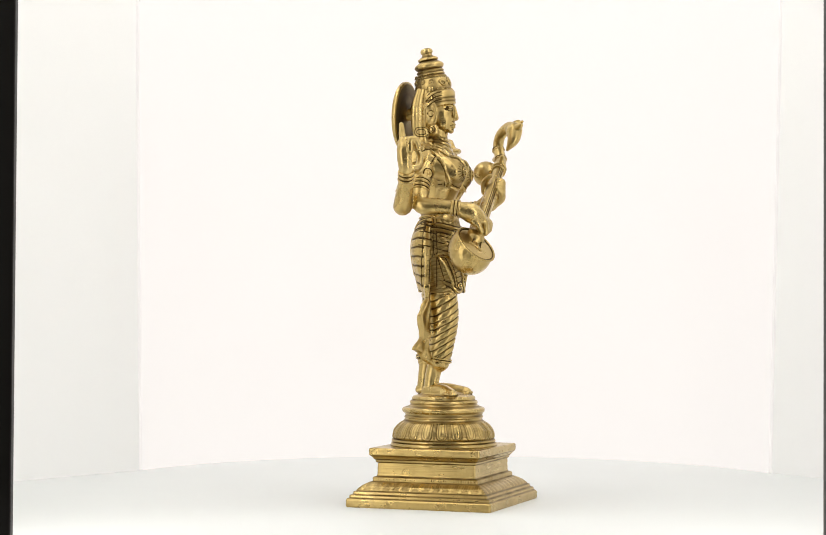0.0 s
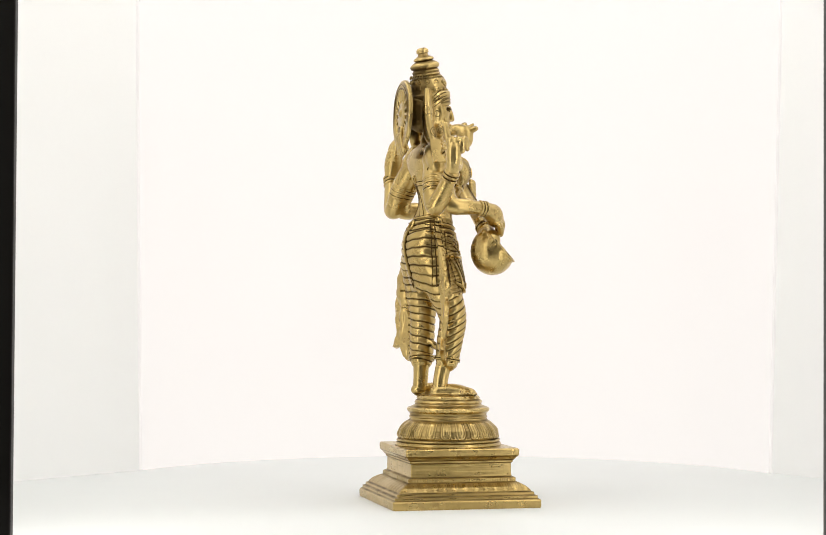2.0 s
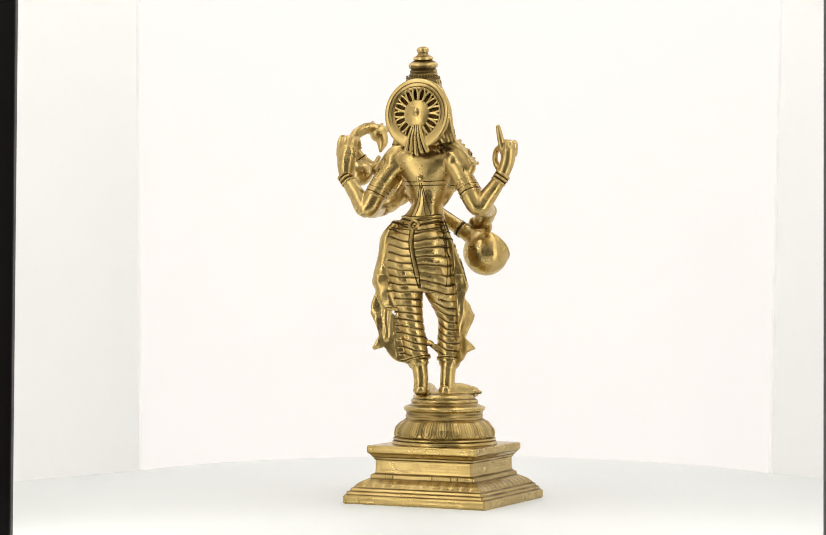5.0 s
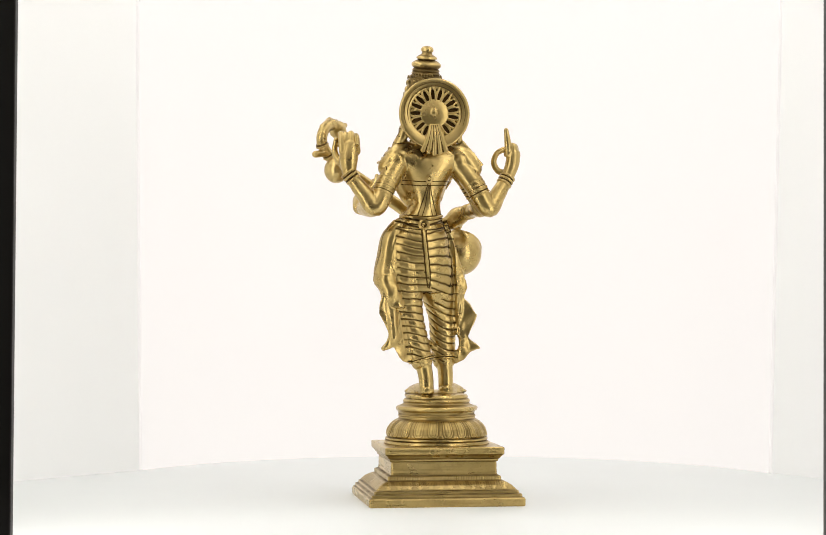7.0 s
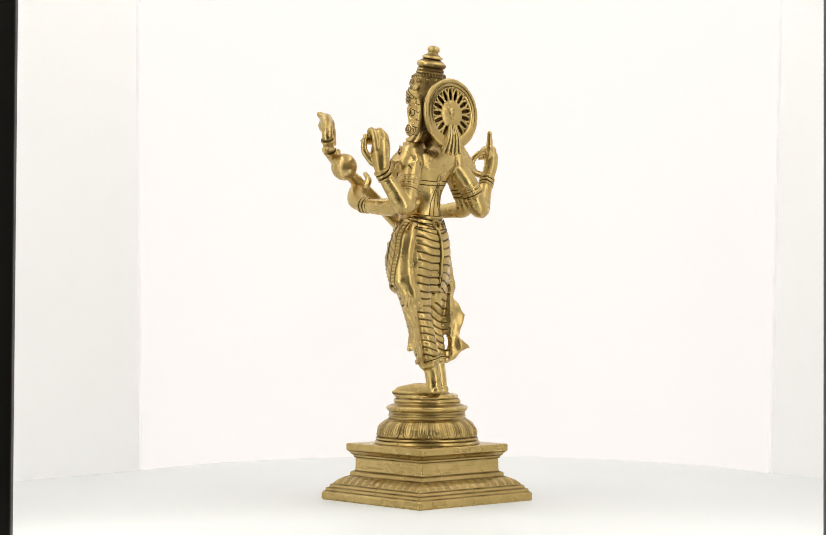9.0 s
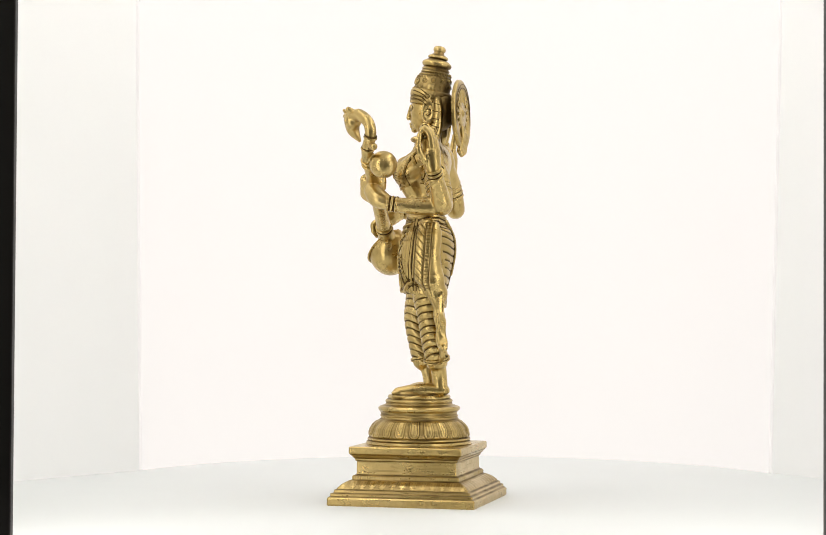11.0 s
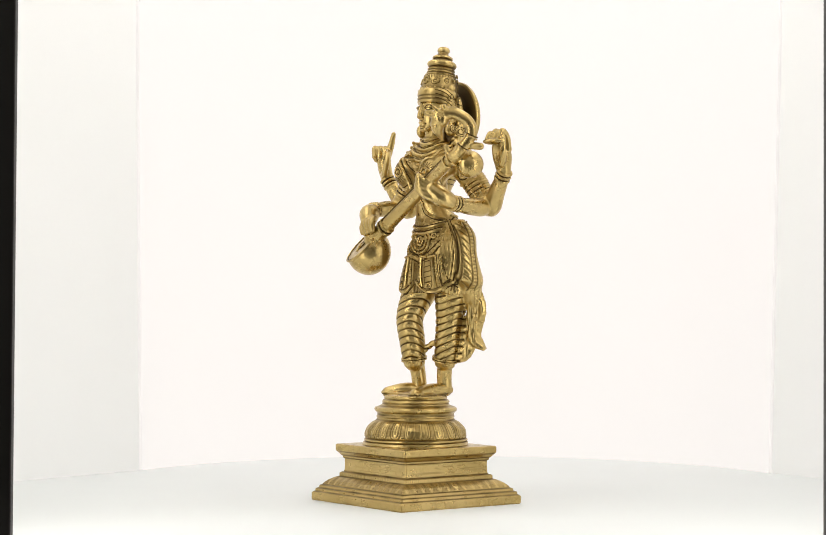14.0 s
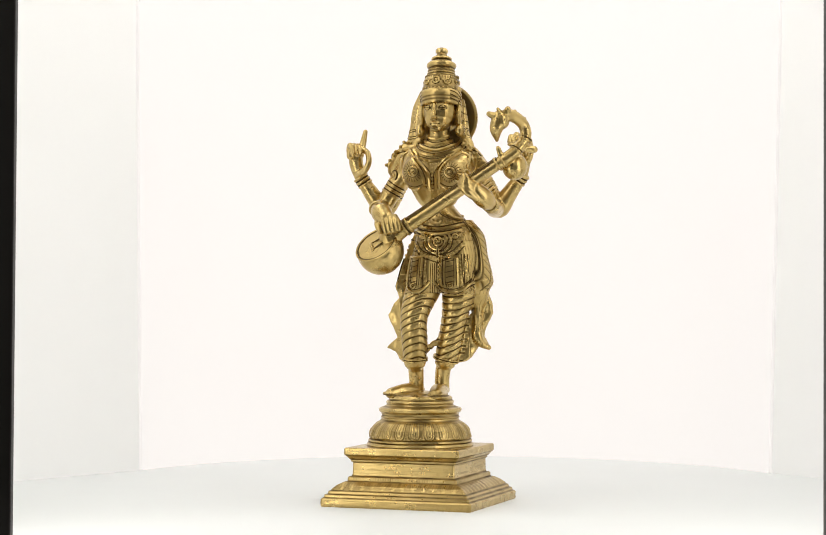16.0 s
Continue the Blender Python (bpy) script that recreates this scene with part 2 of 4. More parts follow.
def ring_round(shape, p, axis, r, thick, n=28, dark=0.0, squash=1.0):
    """A band round a limb at p; axis: the limb's direction."""
    w = np.array(axis, float) / np.linalg.norm(axis)
    u = np.cross(w, (0, 0, 1) if abs(w[2]) < 0.9 else (1, 0, 0))
    u /= np.linalg.norm(u)
    v = np.cross(w, u)
    a = np.linspace(0, 2 * np.pi, n, endpoint=False)
    b = np.linspace(0, 2 * np.pi, 8, endpoint=False)
    o = len(shape.v)
    for t in a:
        d = np.cos(t) * u + np.sin(t) * v * squash
        for s in b:
            shape.v.append(tuple(np.array(p) + d * (r + thick * math.cos(s)) + w * thick * math.sin(s)))
    for i in range(n):
        for k in range(8):
            i2, k2 = (i + 1) % n, (k + 1) % 8
            shape.f.append((o + i * 8 + k, o + i2 * 8 + k, o + i2 * 8 + k2, o + i * 8 + k2))
    shape.t.extend([dark] * (n * 8))


def along(a, b, t):
    return tuple(np.array(a, float) * (1 - t) + np.array(b, float) * t)


# joints of the figure
RR = [(-10, 12.5, 226), (-22, 16, 210), (-31.5, 17.3, 194), (-38, 13.5, 202), (-45.4, 9.9, 214)]
RL = [(26, 15.5, 226), (36.5, 22.5, 210), (44.6, 26.6, 193.8), (52.5, 26, 203), (61.7, 24.8, 215)]
FR = [(-9, 8, 225), (-20, 9, 210), (-28.5, 6, 195.5), (-27.5, -6, 193.8), (-24, -17.6, 192.6)]
FL = [(25, 11, 225), (36, 19, 209), (43.8, 22, 195), (48, 8, 193.6), (50.2, -7, 195.2)]
VEENA = [(-2, -24.5, 180), (65.6, -18.0, 225)]
R_LEG = [(5, 8, 158), (1, 4, 142), (-3.6, -2, 122.5), (-4, 0, 106), (-4.5, 2, 93.5)]
L_LEG = [(24, 12, 158), (23, 12, 142), (19.6, 12.5, 122.5), (16, 14, 106), (12.5, 15, 93.5)]
GOURD, BOARD = (-18.9, -24.9, 165.2), (-0.24, -0.70, 0.67)


def core_body(h):
    """Trunk, arms, legs and drapery, in overlapping pieces; the finer head and feet go into h."""
    s = Shape()
    s.tube(RR, [6.8, 7.0, 6.3, 5.6, 4.1])
    s.tube(RL, [6.8, 7.0, 6.5, 5.6, 4.2])
    s.tube(FR, [6.8, 6.3, 5.9, 5.3, 4.2])
    s.tube(FL, [6.8, 6.5, 6.3, 5.5, 4.3])
    s.loops([(138, -4, 30, -8, 21, 4, 2.3), (150, -6.2, 34, -9, 24, 4, 2.3), (164, -6.6, 37, -8, 27, 4, 2.2), (175, -5.6, 35.5, -7, 26.2, 5, 2.15),
             (186, -2.4, 28, -5.2, 20.6, 6, 2.1), (196, -1.0, 20, -4.2, 18.0, 7, 2.0), (204, -2.8, 21, -5.4, 18.6, 7, 2.0),
             (214, -7, 25, -7.4, 21.5, 8, 2.5), (222, -12, 29, -6, 23, 8, 3.0), (228, -15, 31.5, -2.5, 22.5, 8, 2.9), (232.5, -9.5, 27, -0.5, 20.5, 8, 2.4), (236.5, -1, 20.5, 0.6, 17, 8, 2.0), (240, 3, 17.5, 2, 15.5, 8, 2.0)])
    s.ball((8.5, 14.5, 225), (21, 7.5, 11), turn=8)
    s.ball((-12.5, 12.5, 224.5), (7.4, 8.5, 8.5))
    s.ball((29.5, 16.0, 224.5), (7.4, 8.5, 8.5))
    s.tube([(9.6, 9.8, 230), (9.8, 8.8, 240), (10.2, 8.5, 248)], [8.6, 7.4, 7.0])
    for c, r in (((-0.6, -5.6, 217.0), (9.8, 9.3, 10.2)), ((22.8, -2.4, 216.2), (9.8, 9.3, 10.2))):
        s.ball(c, r, turn=10)
    s.tube([(23.5, -1.5, 217), (26, 4, 221), (28, 11, 225)], [9.0, 8.4, 7.4])
    s.tube([(-1.5, -4.5, 217.5), (-6, 2, 221), (-10, 8.5, 225)], [9.0, 8.4, 7.4])
    s.tube([(21.5, -1.5, 213), (17, 3.5, 202)], [8.6, 8.0])
    s.tube([(0.5, -4.0, 213.5), (4.5, 1.5, 202)], [8.6, 8.0])
    # head, jaw, nose, mouth, hair
    h.ball((10.7, 7.8, 257.5), (10.8, 11.2, 12.8), turn=8)
    h.ball((10.6, 4.9, 252.0), (8.9, 8.2, 8.8), turn=8)
    h.ball((10.6, 15.6, 258), (12.8, 11.6, 14), turn=8)
    h.tube([(10.4, -3.2, 261.5), (10.1, -4.7, 256.0), (10.1, -5.0, 253.4)], [1.0, 1.3, 1.6], n=14)
    for dx in (-1.4, 1.4):
        h.ball((10.2 + dx, -3.5, 252.7), (1.1, 1.2, 0.9))
    h.ball((10.3, -3.1, 249.5), (3.1, 1.4, 0.85), turn=8)
    h.ball((10.3, -2.9, 247.6), (2.6, 1.4, 0.85), turn=8)
    h.ball((10.4, -0.8, 245.4), (3.6, 2.2, 2.0), turn=8)
    for ex in (5.4, 15.6):
        h.ball((ex, -1.6 + (ex - 10) * 0.10, 259.4), (2.6, 1.2, 1.5), turn=-18 if ex < 10 else 34)
    # long ears, ear rings, hair rolls down to the shoulders
    for e, g in (((-0.6, 8.5, 255.5), -1), ((22.0, 11.6, 255.5), 1)):
        ring_round(h, (e[0] + g * 1.2, e[1], e[2] + 0.5), (1, 0.15, 0), 3.2, 1.4, squash=2.0)
        h.ball((e[0] + g * 0.4, e[1] + 0.5, e[2]), (1.6, 3.4, 6.5))
        h.ball((e[0] + g * 2.0, e[1] - 1.6, e[2] - 10.6), (3.2, 4.2, 4.6))
        h.ball((e[0] + g * 2.8, e[1] + 5, e[2] - 12.4), (3.4, 4.6, 5.2))
        h.tube([(e[0] + g * 0.5, e[1] + 6, e[2] + 9), (e[0] + g * 1.4, e[1] + 7, e[2] - 1), (e[0] + g * 3.0, e[1] + 6, e[2] - 13), (e[0] + g * 6.5, e[1] + 3, e[2] - 20), (e[0] + g * 10, e[1] + 1.5, e[2] - 27)], [2.2, 2.8, 3.4, 3.4, 2.4], n=14)
        if g < 0:
            for q, wide in ((0, 2.6), (1, 3.0), (2, 2.6)):
                h.tube([(-0.5 - 2.0 * q, 13 + 1.5 * q, 271), (-3.4 - 2.9 * q, 14 + 1.5 * q, 260), (-4.6 - 3.1 * q, 13.5 + 1.5 * q, 248), (-6.0 - 3.4 * q, 12 + 1.2 * q, 238)], [1.8, wide, wide, 2.0], n=12)
        h.ball((e[0] + g * 0.2, e[1] - 1.0, e[2] + 11.2), (2.4, 3.4, 2.8))
        h.ball((e[0] - g * 0.2, e[1] + 1.0, e[2] + 16.4), (2.0, 2.8, 2.6))
        for k in range(4):
            h.ball((e[0] + g * (3.5 + 2.0 * k), e[1] + 2.5 - 0.3 * k, e[2] - 17.5 - 2.9 * k), (2.2, 3.2, 1.7))
    # legs in cloth, shins, feet
    s.tube(R_LEG, [14.0, 12.0, 9.3, 8.7, 7.8])
    s.tube(L_LEG, [15.0, 12.2, 8.9, 8.5, 7.6])
    s.tube([(-4.5, 2.5, 97), (-5, 6, 83), (-5, 7, 74)], [5.6, 5.0, 4.9])
    s.tube([(12.5, 15.2, 97), (9.8, 16.2, 83), (9.4, 17, 74)], [5.6, 5.0, 4.9])
    h.tube([(-5, 8.5, 73.6), (-9.5, -2, 73.6), (-16.0, -10.5, 72.0)], [5.0, 5.4, 4.4], flat=0.85)
    h.tube([(9.2, 18, 73.6), (11.5, 3, 73.6), (14.5, -10.0, 72.0)], [5.0, 5.4, 4.4], flat=0.85)
    h.ball((1.5, 2, 69.5), (17.5, 17, 4.0))
    h.ball((-9, -5, 70.0), (11, 9, 3.2), turn=40)
    h.ball((13, -4, 70.0), (8, 12, 3.2))
    for k in range(5):
        a = k - 2
        h.tube([(-15.5 + a * 1.5, -9.5 - a * 0.9, 72.2), (-18.0 + a * 1.5, -13.8 - a * 0.7 + abs(a) * 0.5, 71.6)], [1.5, 1.35], n=10)
        h.tube([(14.2 + a * 1.85, -9.0, 72.2), (14.9 + a * 1.9, -13.9 + abs(a) * 0.6, 71.5)], [1.55, 1.4], n=10)
    # apron over the thighs, link between the shins
    s.loops([(137.5, -6.5, 8.0, -10.4, 6, 4, 2.0), (141, -7.5, 9.5, -11.6, 7, 4, 2.1), (148, -7.4, 11, -11.4, 8, 4, 2.2), (160, -6.5, 16, -9.0, 14, 4, 2.2), (172, -4, 24, -7.5, 16, 4, 2.1)], n=48)
    s.loops([(137.5, 14.0, 31.5, -3.0, 22, 6, 2.0), (141, 12.6, 34.0, -4.4, 22.5, 6, 2.1), (148, 11.5, 36.0, -6.2, 23, 6, 2.2), (160, 10, 38, -7.5, 24, 6, 2.2), (172, 6, 36, -7.0, 24, 6, 2.1)], n=48)
    s.tube([(0.5, 5, 99), (5.0, 8, 103), (10, 12, 107)], [2.4, 2.2, 2.6], n=12)
    s.tube([(33, 17, 150), (33.5, 20.5, 132), (32.5, 22, 116), (33, 23, 106), (38.6, 25.8, 101.6)], [4.0, 3.6, 3.4, 3.2, 1.8], n=12)
    # draped sash over the hip, thinning into pointed tails
    s.loops([(186, 23, 31, 8, 19, 0, 2.0), (176, 26, 39, 5, 23, 0, 2.0), (163, 28, 41.8, 3, 22.5, 0, 2.0), (148, 28, 44.6, 5, 25.5, 0, 2.0), (139, 27, 41.5, 12, 27, 0, 2.0), (128, 24, 37, 17.5, 25.5, 0, 2.0)], n=40)
    s.plate([(26, 21, 140), (39, 24, 139), (42.4, 25, 124), (38, 25.2, 118.5), (35.4, 25.6, 109), (39.4, 27, 101.3), (37, 26.4, 100.4), (32.5, 25, 102.2), (30.8, 24.5, 99.5), (25, 21, 92.5), (16, 17.5, 90.8), (18, 17, 104), (22, 17, 118)], 3.4, (0.2, 1, 0))
    s.plate([(-3.5, 10, 187), (-9.5, 8.5, 172), (-15, 6, 156), (-19, 5, 141), (-17.4, 5.5, 134.5), (-25.6, 8, 123.3), (-21.5, 8.3, 114.5), (-19.4, 9, 108.5), (-27.6, 11, 101.0), (-20.6, 9.6, 99.2), (-17.5, 8, 94), (-11.5, 5, 90.6), (-9.2, 4.4, 98),
             (-13.8, 6.5, 101), (-14.2, 6.5, 108), (-10.6, 4.2, 112), (-9.0, 3, 130), (-5, 5, 155)], 3.6, (-0.25, 1, 0))
    # shoulder lappets
    s.plate([(26.9, 14, 239.5), (21.3, 14, 233), (35.0, 14.5, 218.6), (41.6, 14.5, 223.2)], 8.0)
    s.plate([(-14.6, 13, 239), (-28.6, 13.5, 222.6), (-23.4, 13.5, 218.4), (-9.5, 13, 233)], 8.0)
    s.tube([(-6, 12, 232), (-14, 13, 228), (-22, 13.5, 220)], [6, 7, 6])
    s.tube([(23, 15, 232), (29, 16, 228), (36, 17, 220)], [6, 7, 6])
    for a, c in (((27.0, 10.0, 238.4), (40.6, 10.6, 223.5)), ((-15, 9.0, 238), (-27.8, 9.6, 223))):
        for k in range(6):
            p = along(a, c, k / 5)
            h.ball(p, (1.2, 1.3, 1.2))
            q = along(a, c, (k + 0.3) / 5)
            h.ball((q[0] - (4 if q[0] > 0 else -4), q[1], q[2] - 3.4), (1.1, 1.2, 1.1))
    s.tube([(9, 16, 262), (7.5, 22, 258), (6.8, 28.5, 256)], [5, 4, 4])
    return s


def limbs():
    """Palms and fingers of the four arms, and the lute that they hold."""
    s = Shape()
    # rear right hand: raised finger, thumb loop
    s.tube([(-45.5, 9.8, 214), (-49.0, 9.6, 223), (-50.0, 9.6, 230)], [4.2, 4.7, 4.7], n=18)
    s.tube([(-46.5, 10, 230), (-45.5, 12.3, 238), (-44.3, 13.6, 245.8)], [2.6, 2.3, 1.6], n=12)
    for k in range(3):
        x, y = -49.4 - 1.2 * k, 11.5 - 3.3 * k
        s.tube([(x, y, 229), (x - 0.2, y - 0.3, 235.0), (x + 1.8, y - 3.0, 235.4), (x + 3.8, y - 4.6, 230)], [2.5, 2.3, 2.1, 1.7], n=12)
    s.tube([(-45.5, 6, 217.5), (-40.6, 3.5, 219.5), (-37.8, 3.2, 225.0), (-39.6, 5.5, 231.0), (-44.0, 8.5, 233.5)], [2.4, 2.2, 2.0, 1.9, 2.0], n=12)
    # rear left hand with a flat bud on its finger tips
    s.tube([(61.7, 24.8, 215), (62.0, 23.2, 225), (61.0, 22.4, 232)], [4.3, 6.2, 5.8], n=18)
    for k in range(4):
        x, y = 56.4 + 3.3 * k, 21.6 + (k % 2) * 1.4
        s.tube([(x, y + 1.5, 230), (x + 0.3, y, 238 + (k % 3)), (x + 0.3, y - 3.8, 240.5 + (k % 2) * 1.4), (x, y - 6.6, 237)], [2.4, 2.2, 2.0, 1.6], n=12)
    s.tube([(65.5, 20, 221), (70.2, 17.0, 229), (69.8, 17.5, 238)], [2.5, 2.2, 1.5], n=12)
    s.ball((63.5, 14.6, 235.2), (8.2, 4.6, 2.3), turn=12)
    # front right hand lying on the strings
    s.tube([(-24, -17.6, 192.6), (-18.5, -24.5, 189.8), (-14.5, -28.0, 186.5)], [4.4, 6.6, 5.8], n=18)
    for k in range(4):
        s.tube([(-16.5 + 2.9 * k, -28.6, 188 - 0.5 * k), (-13.4 + 2.9 * k, -32.6, 183.5), (-11.8 + 2.7 * k, -32.6, 176.5 + 0.8 * k)], [2.7, 2.4, 1.8], n=12)
    s.tube([(-20, -24, 187), (-19.0, -29.5, 182), (-16.5, -31.5, 177.5)], [2.6, 2.3, 1.8], n=12)
    # front left hand round the neck of the lute
    s.tube([(50.2, -7, 195.2), (48.6, -15.0, 198.8), (45.0, -20.0, 203.5)], [4.6, 6.4, 5.8], n=18)
    for k in range(4):
        s.tube([(47.5 - 0.6 * k, -20.0, 198.0 + 2.6 * k), (43.0 - 0.4 * k, -25.8, 201.0 + 2.7 * k), (38.8 + 0.4 * k, -27.4, 204.6 + 2.5 * k), (35.6 + 0.8 * k, -25.4, 207.6 + 2.1 * k)], [2.8, 2.6, 2.3, 1.7], n=12)
    s.tube([(43, -14, 206), (39.0, -15, 212), (38.0, -19.5, 216.5)], [2.5, 2.2, 1.5], n=12)
    # lute: gourd with a flat sound board, neck, upper gourd, beast-headed scroll
    o = len(s.v)
    s.ball(GOURD, (15.6, 14.4, 15.8), n=36)
    nb = np.array(BOARD) / np.linalg.norm(BOARD)
    for i in range(o, len(s.v)):
        v = np.array(s.v[i])
        h = (v - np.array(GOURD)) @ nb
        if h > 5.5:
            s.v[i] = tuple(v - nb * (h - 5.5) * 0.93 + (v - np.array(GOURD) - nb * h) * 0.10)
    s.tube([(-12.5, -25.0, 173), VEENA[0], along(*VEENA, 0.5), VEENA[1]], [7.0, 5.0, 4.2, 3.8])
    s.ball((66.8, -7.0, 219.4), (8.2, 9.0, 8.8))
    s.tube([(66, -12, 222.5), (65, -16, 224.0)], 3.4, n=12)
    s.tube([along(*VEENA, 0.93), (70.4, -16.6, 229.0), (75.8, -13.0, 238), (74.6, -15.0, 246.0), (69.4, -22.5, 251.0), (63.8, -28.6, 249.4)], [4.0, 3.8, 3.7, 3.7, 4.0, 4.6], n=16)
    s.tube([(63.4, -29.0, 249.0), (61.0, -28.4, 242.0), (60.2, -24.6, 235.4)], [5.2, 4.2, 1.2], n=16)
    s.ball((64.2, -28.0, 247.8), (5.4, 5.6, 6.0))
    for p, q in (((70.5, -22, 252.6), (71.6, -22.3, 254.0)), ((74.5, -16, 248.5), (76.2, -15.8, 249.6)), ((76.8, -13.0, 242.4), (78.4, -12.4, 243.2))):
        s.tube([p, q], [2.2, 1.0], n=10)
    s.tube([(67.5, -27, 252.5), (69.0, -29.4, 254.6)], [2.8, 2.0], n=10)
    s.tube([(60.5, -31.6, 250.3), (58.2, -34.4, 251.4)], [2.6, 1.9], n=10)
    s.tube([(64.5, -31.0, 252.3), (63.8, -34.0, 254.6)], [1.9, 1.0], n=10)
    s.tube([(62.0, -19.2, 224), (60.0, -21.0, 230.5)], [2.2, 1.6], n=10)
    s.tube([(73, -14, 231), (80.5, -9.5, 230)], [2.4, 2.4], n=10)
    return s


CROWN = [(0, 12.6), (1.0, 13.2), (2.2, 12.9), (3.2, 13.5), (4.4, 13.0), (5.4, 13.6), (8.4, 13.8), (9.4, 12.9), (10.2, 11.9), (14, 11.9), (18.6, 10.9), (19.2, 10.2), (20.2, 10.4), (21.2, 9.0), (22.0, 9.5), (23.2, 8.7),
         (24.2, 9.2), (25.6, 8.0), (26.4, 9.3), (27.8, 9.9), (29, 9.4), (30.4, 7.4), (31.2, 5.6), (32.0, 6.8), (33.0, 6.7), (34.0, 5.0), (34.8, 3.6), (36.2, 3.3), (37.0, 4.1), (38.4, 4.1), (39.6, 3.2), (40.2, 1.5)]
CROWN_DARK = [0, 0.1, 0.85, 0.1, 0.85, 0.1, 0, 0.2, 0.7, 0.1, 0.1, 0.7, 0.1, 0.8, 0.1, 0.8, 0.1, 0.8, 0.1, 0, 0, 0.6, 0.85, 0, 0, 0.6, 0.5, 0.4, 0, 0, 0, 0]


def fused(shape, voxel, rounds):
    """One skin over all pieces of a shape."""
    ob = new("skin", shape.mesh("skin"))
    r = ob.modifiers.new("fuse", "REMESH")
    r.mode, r.voxel_size, r.use_smooth_shade = "VOXEL", voxel, True
    sm = ob.modifiers.new("soften", "SMOOTH")
    sm.factor, sm.iterations = 0.5, rounds
    dg = bpy.context.evaluated_depsgraph_get()
    me = bpy.data.meshes.new_from_object(ob.evaluated_get(dg))
    old = ob.data
    bpy.data.objects.remove(ob)
    bpy.data.meshes.remove(old)
    n = len(me.vertices)
    co = np.empty(n * 3)
    me.vertices.foreach_get("co", co)
    no = np.empty(n * 3)
    me.vertices.foreach_get("normal", no)
    faces = [tuple(p.vertices) for p in me.polygons]
    bpy.data.meshes.remove(me)
    return co.reshape(-1, 3) * 1000.0, no.reshape(-1, 3), faces


def groove(phase, width):
    """1 in a groove at whole numbers of phase, 0 between."""
    d = np.abs((phase + 0.5) % 1.0 - 0.5)
    return np.clip(1.0 - d / width, 0, 1)


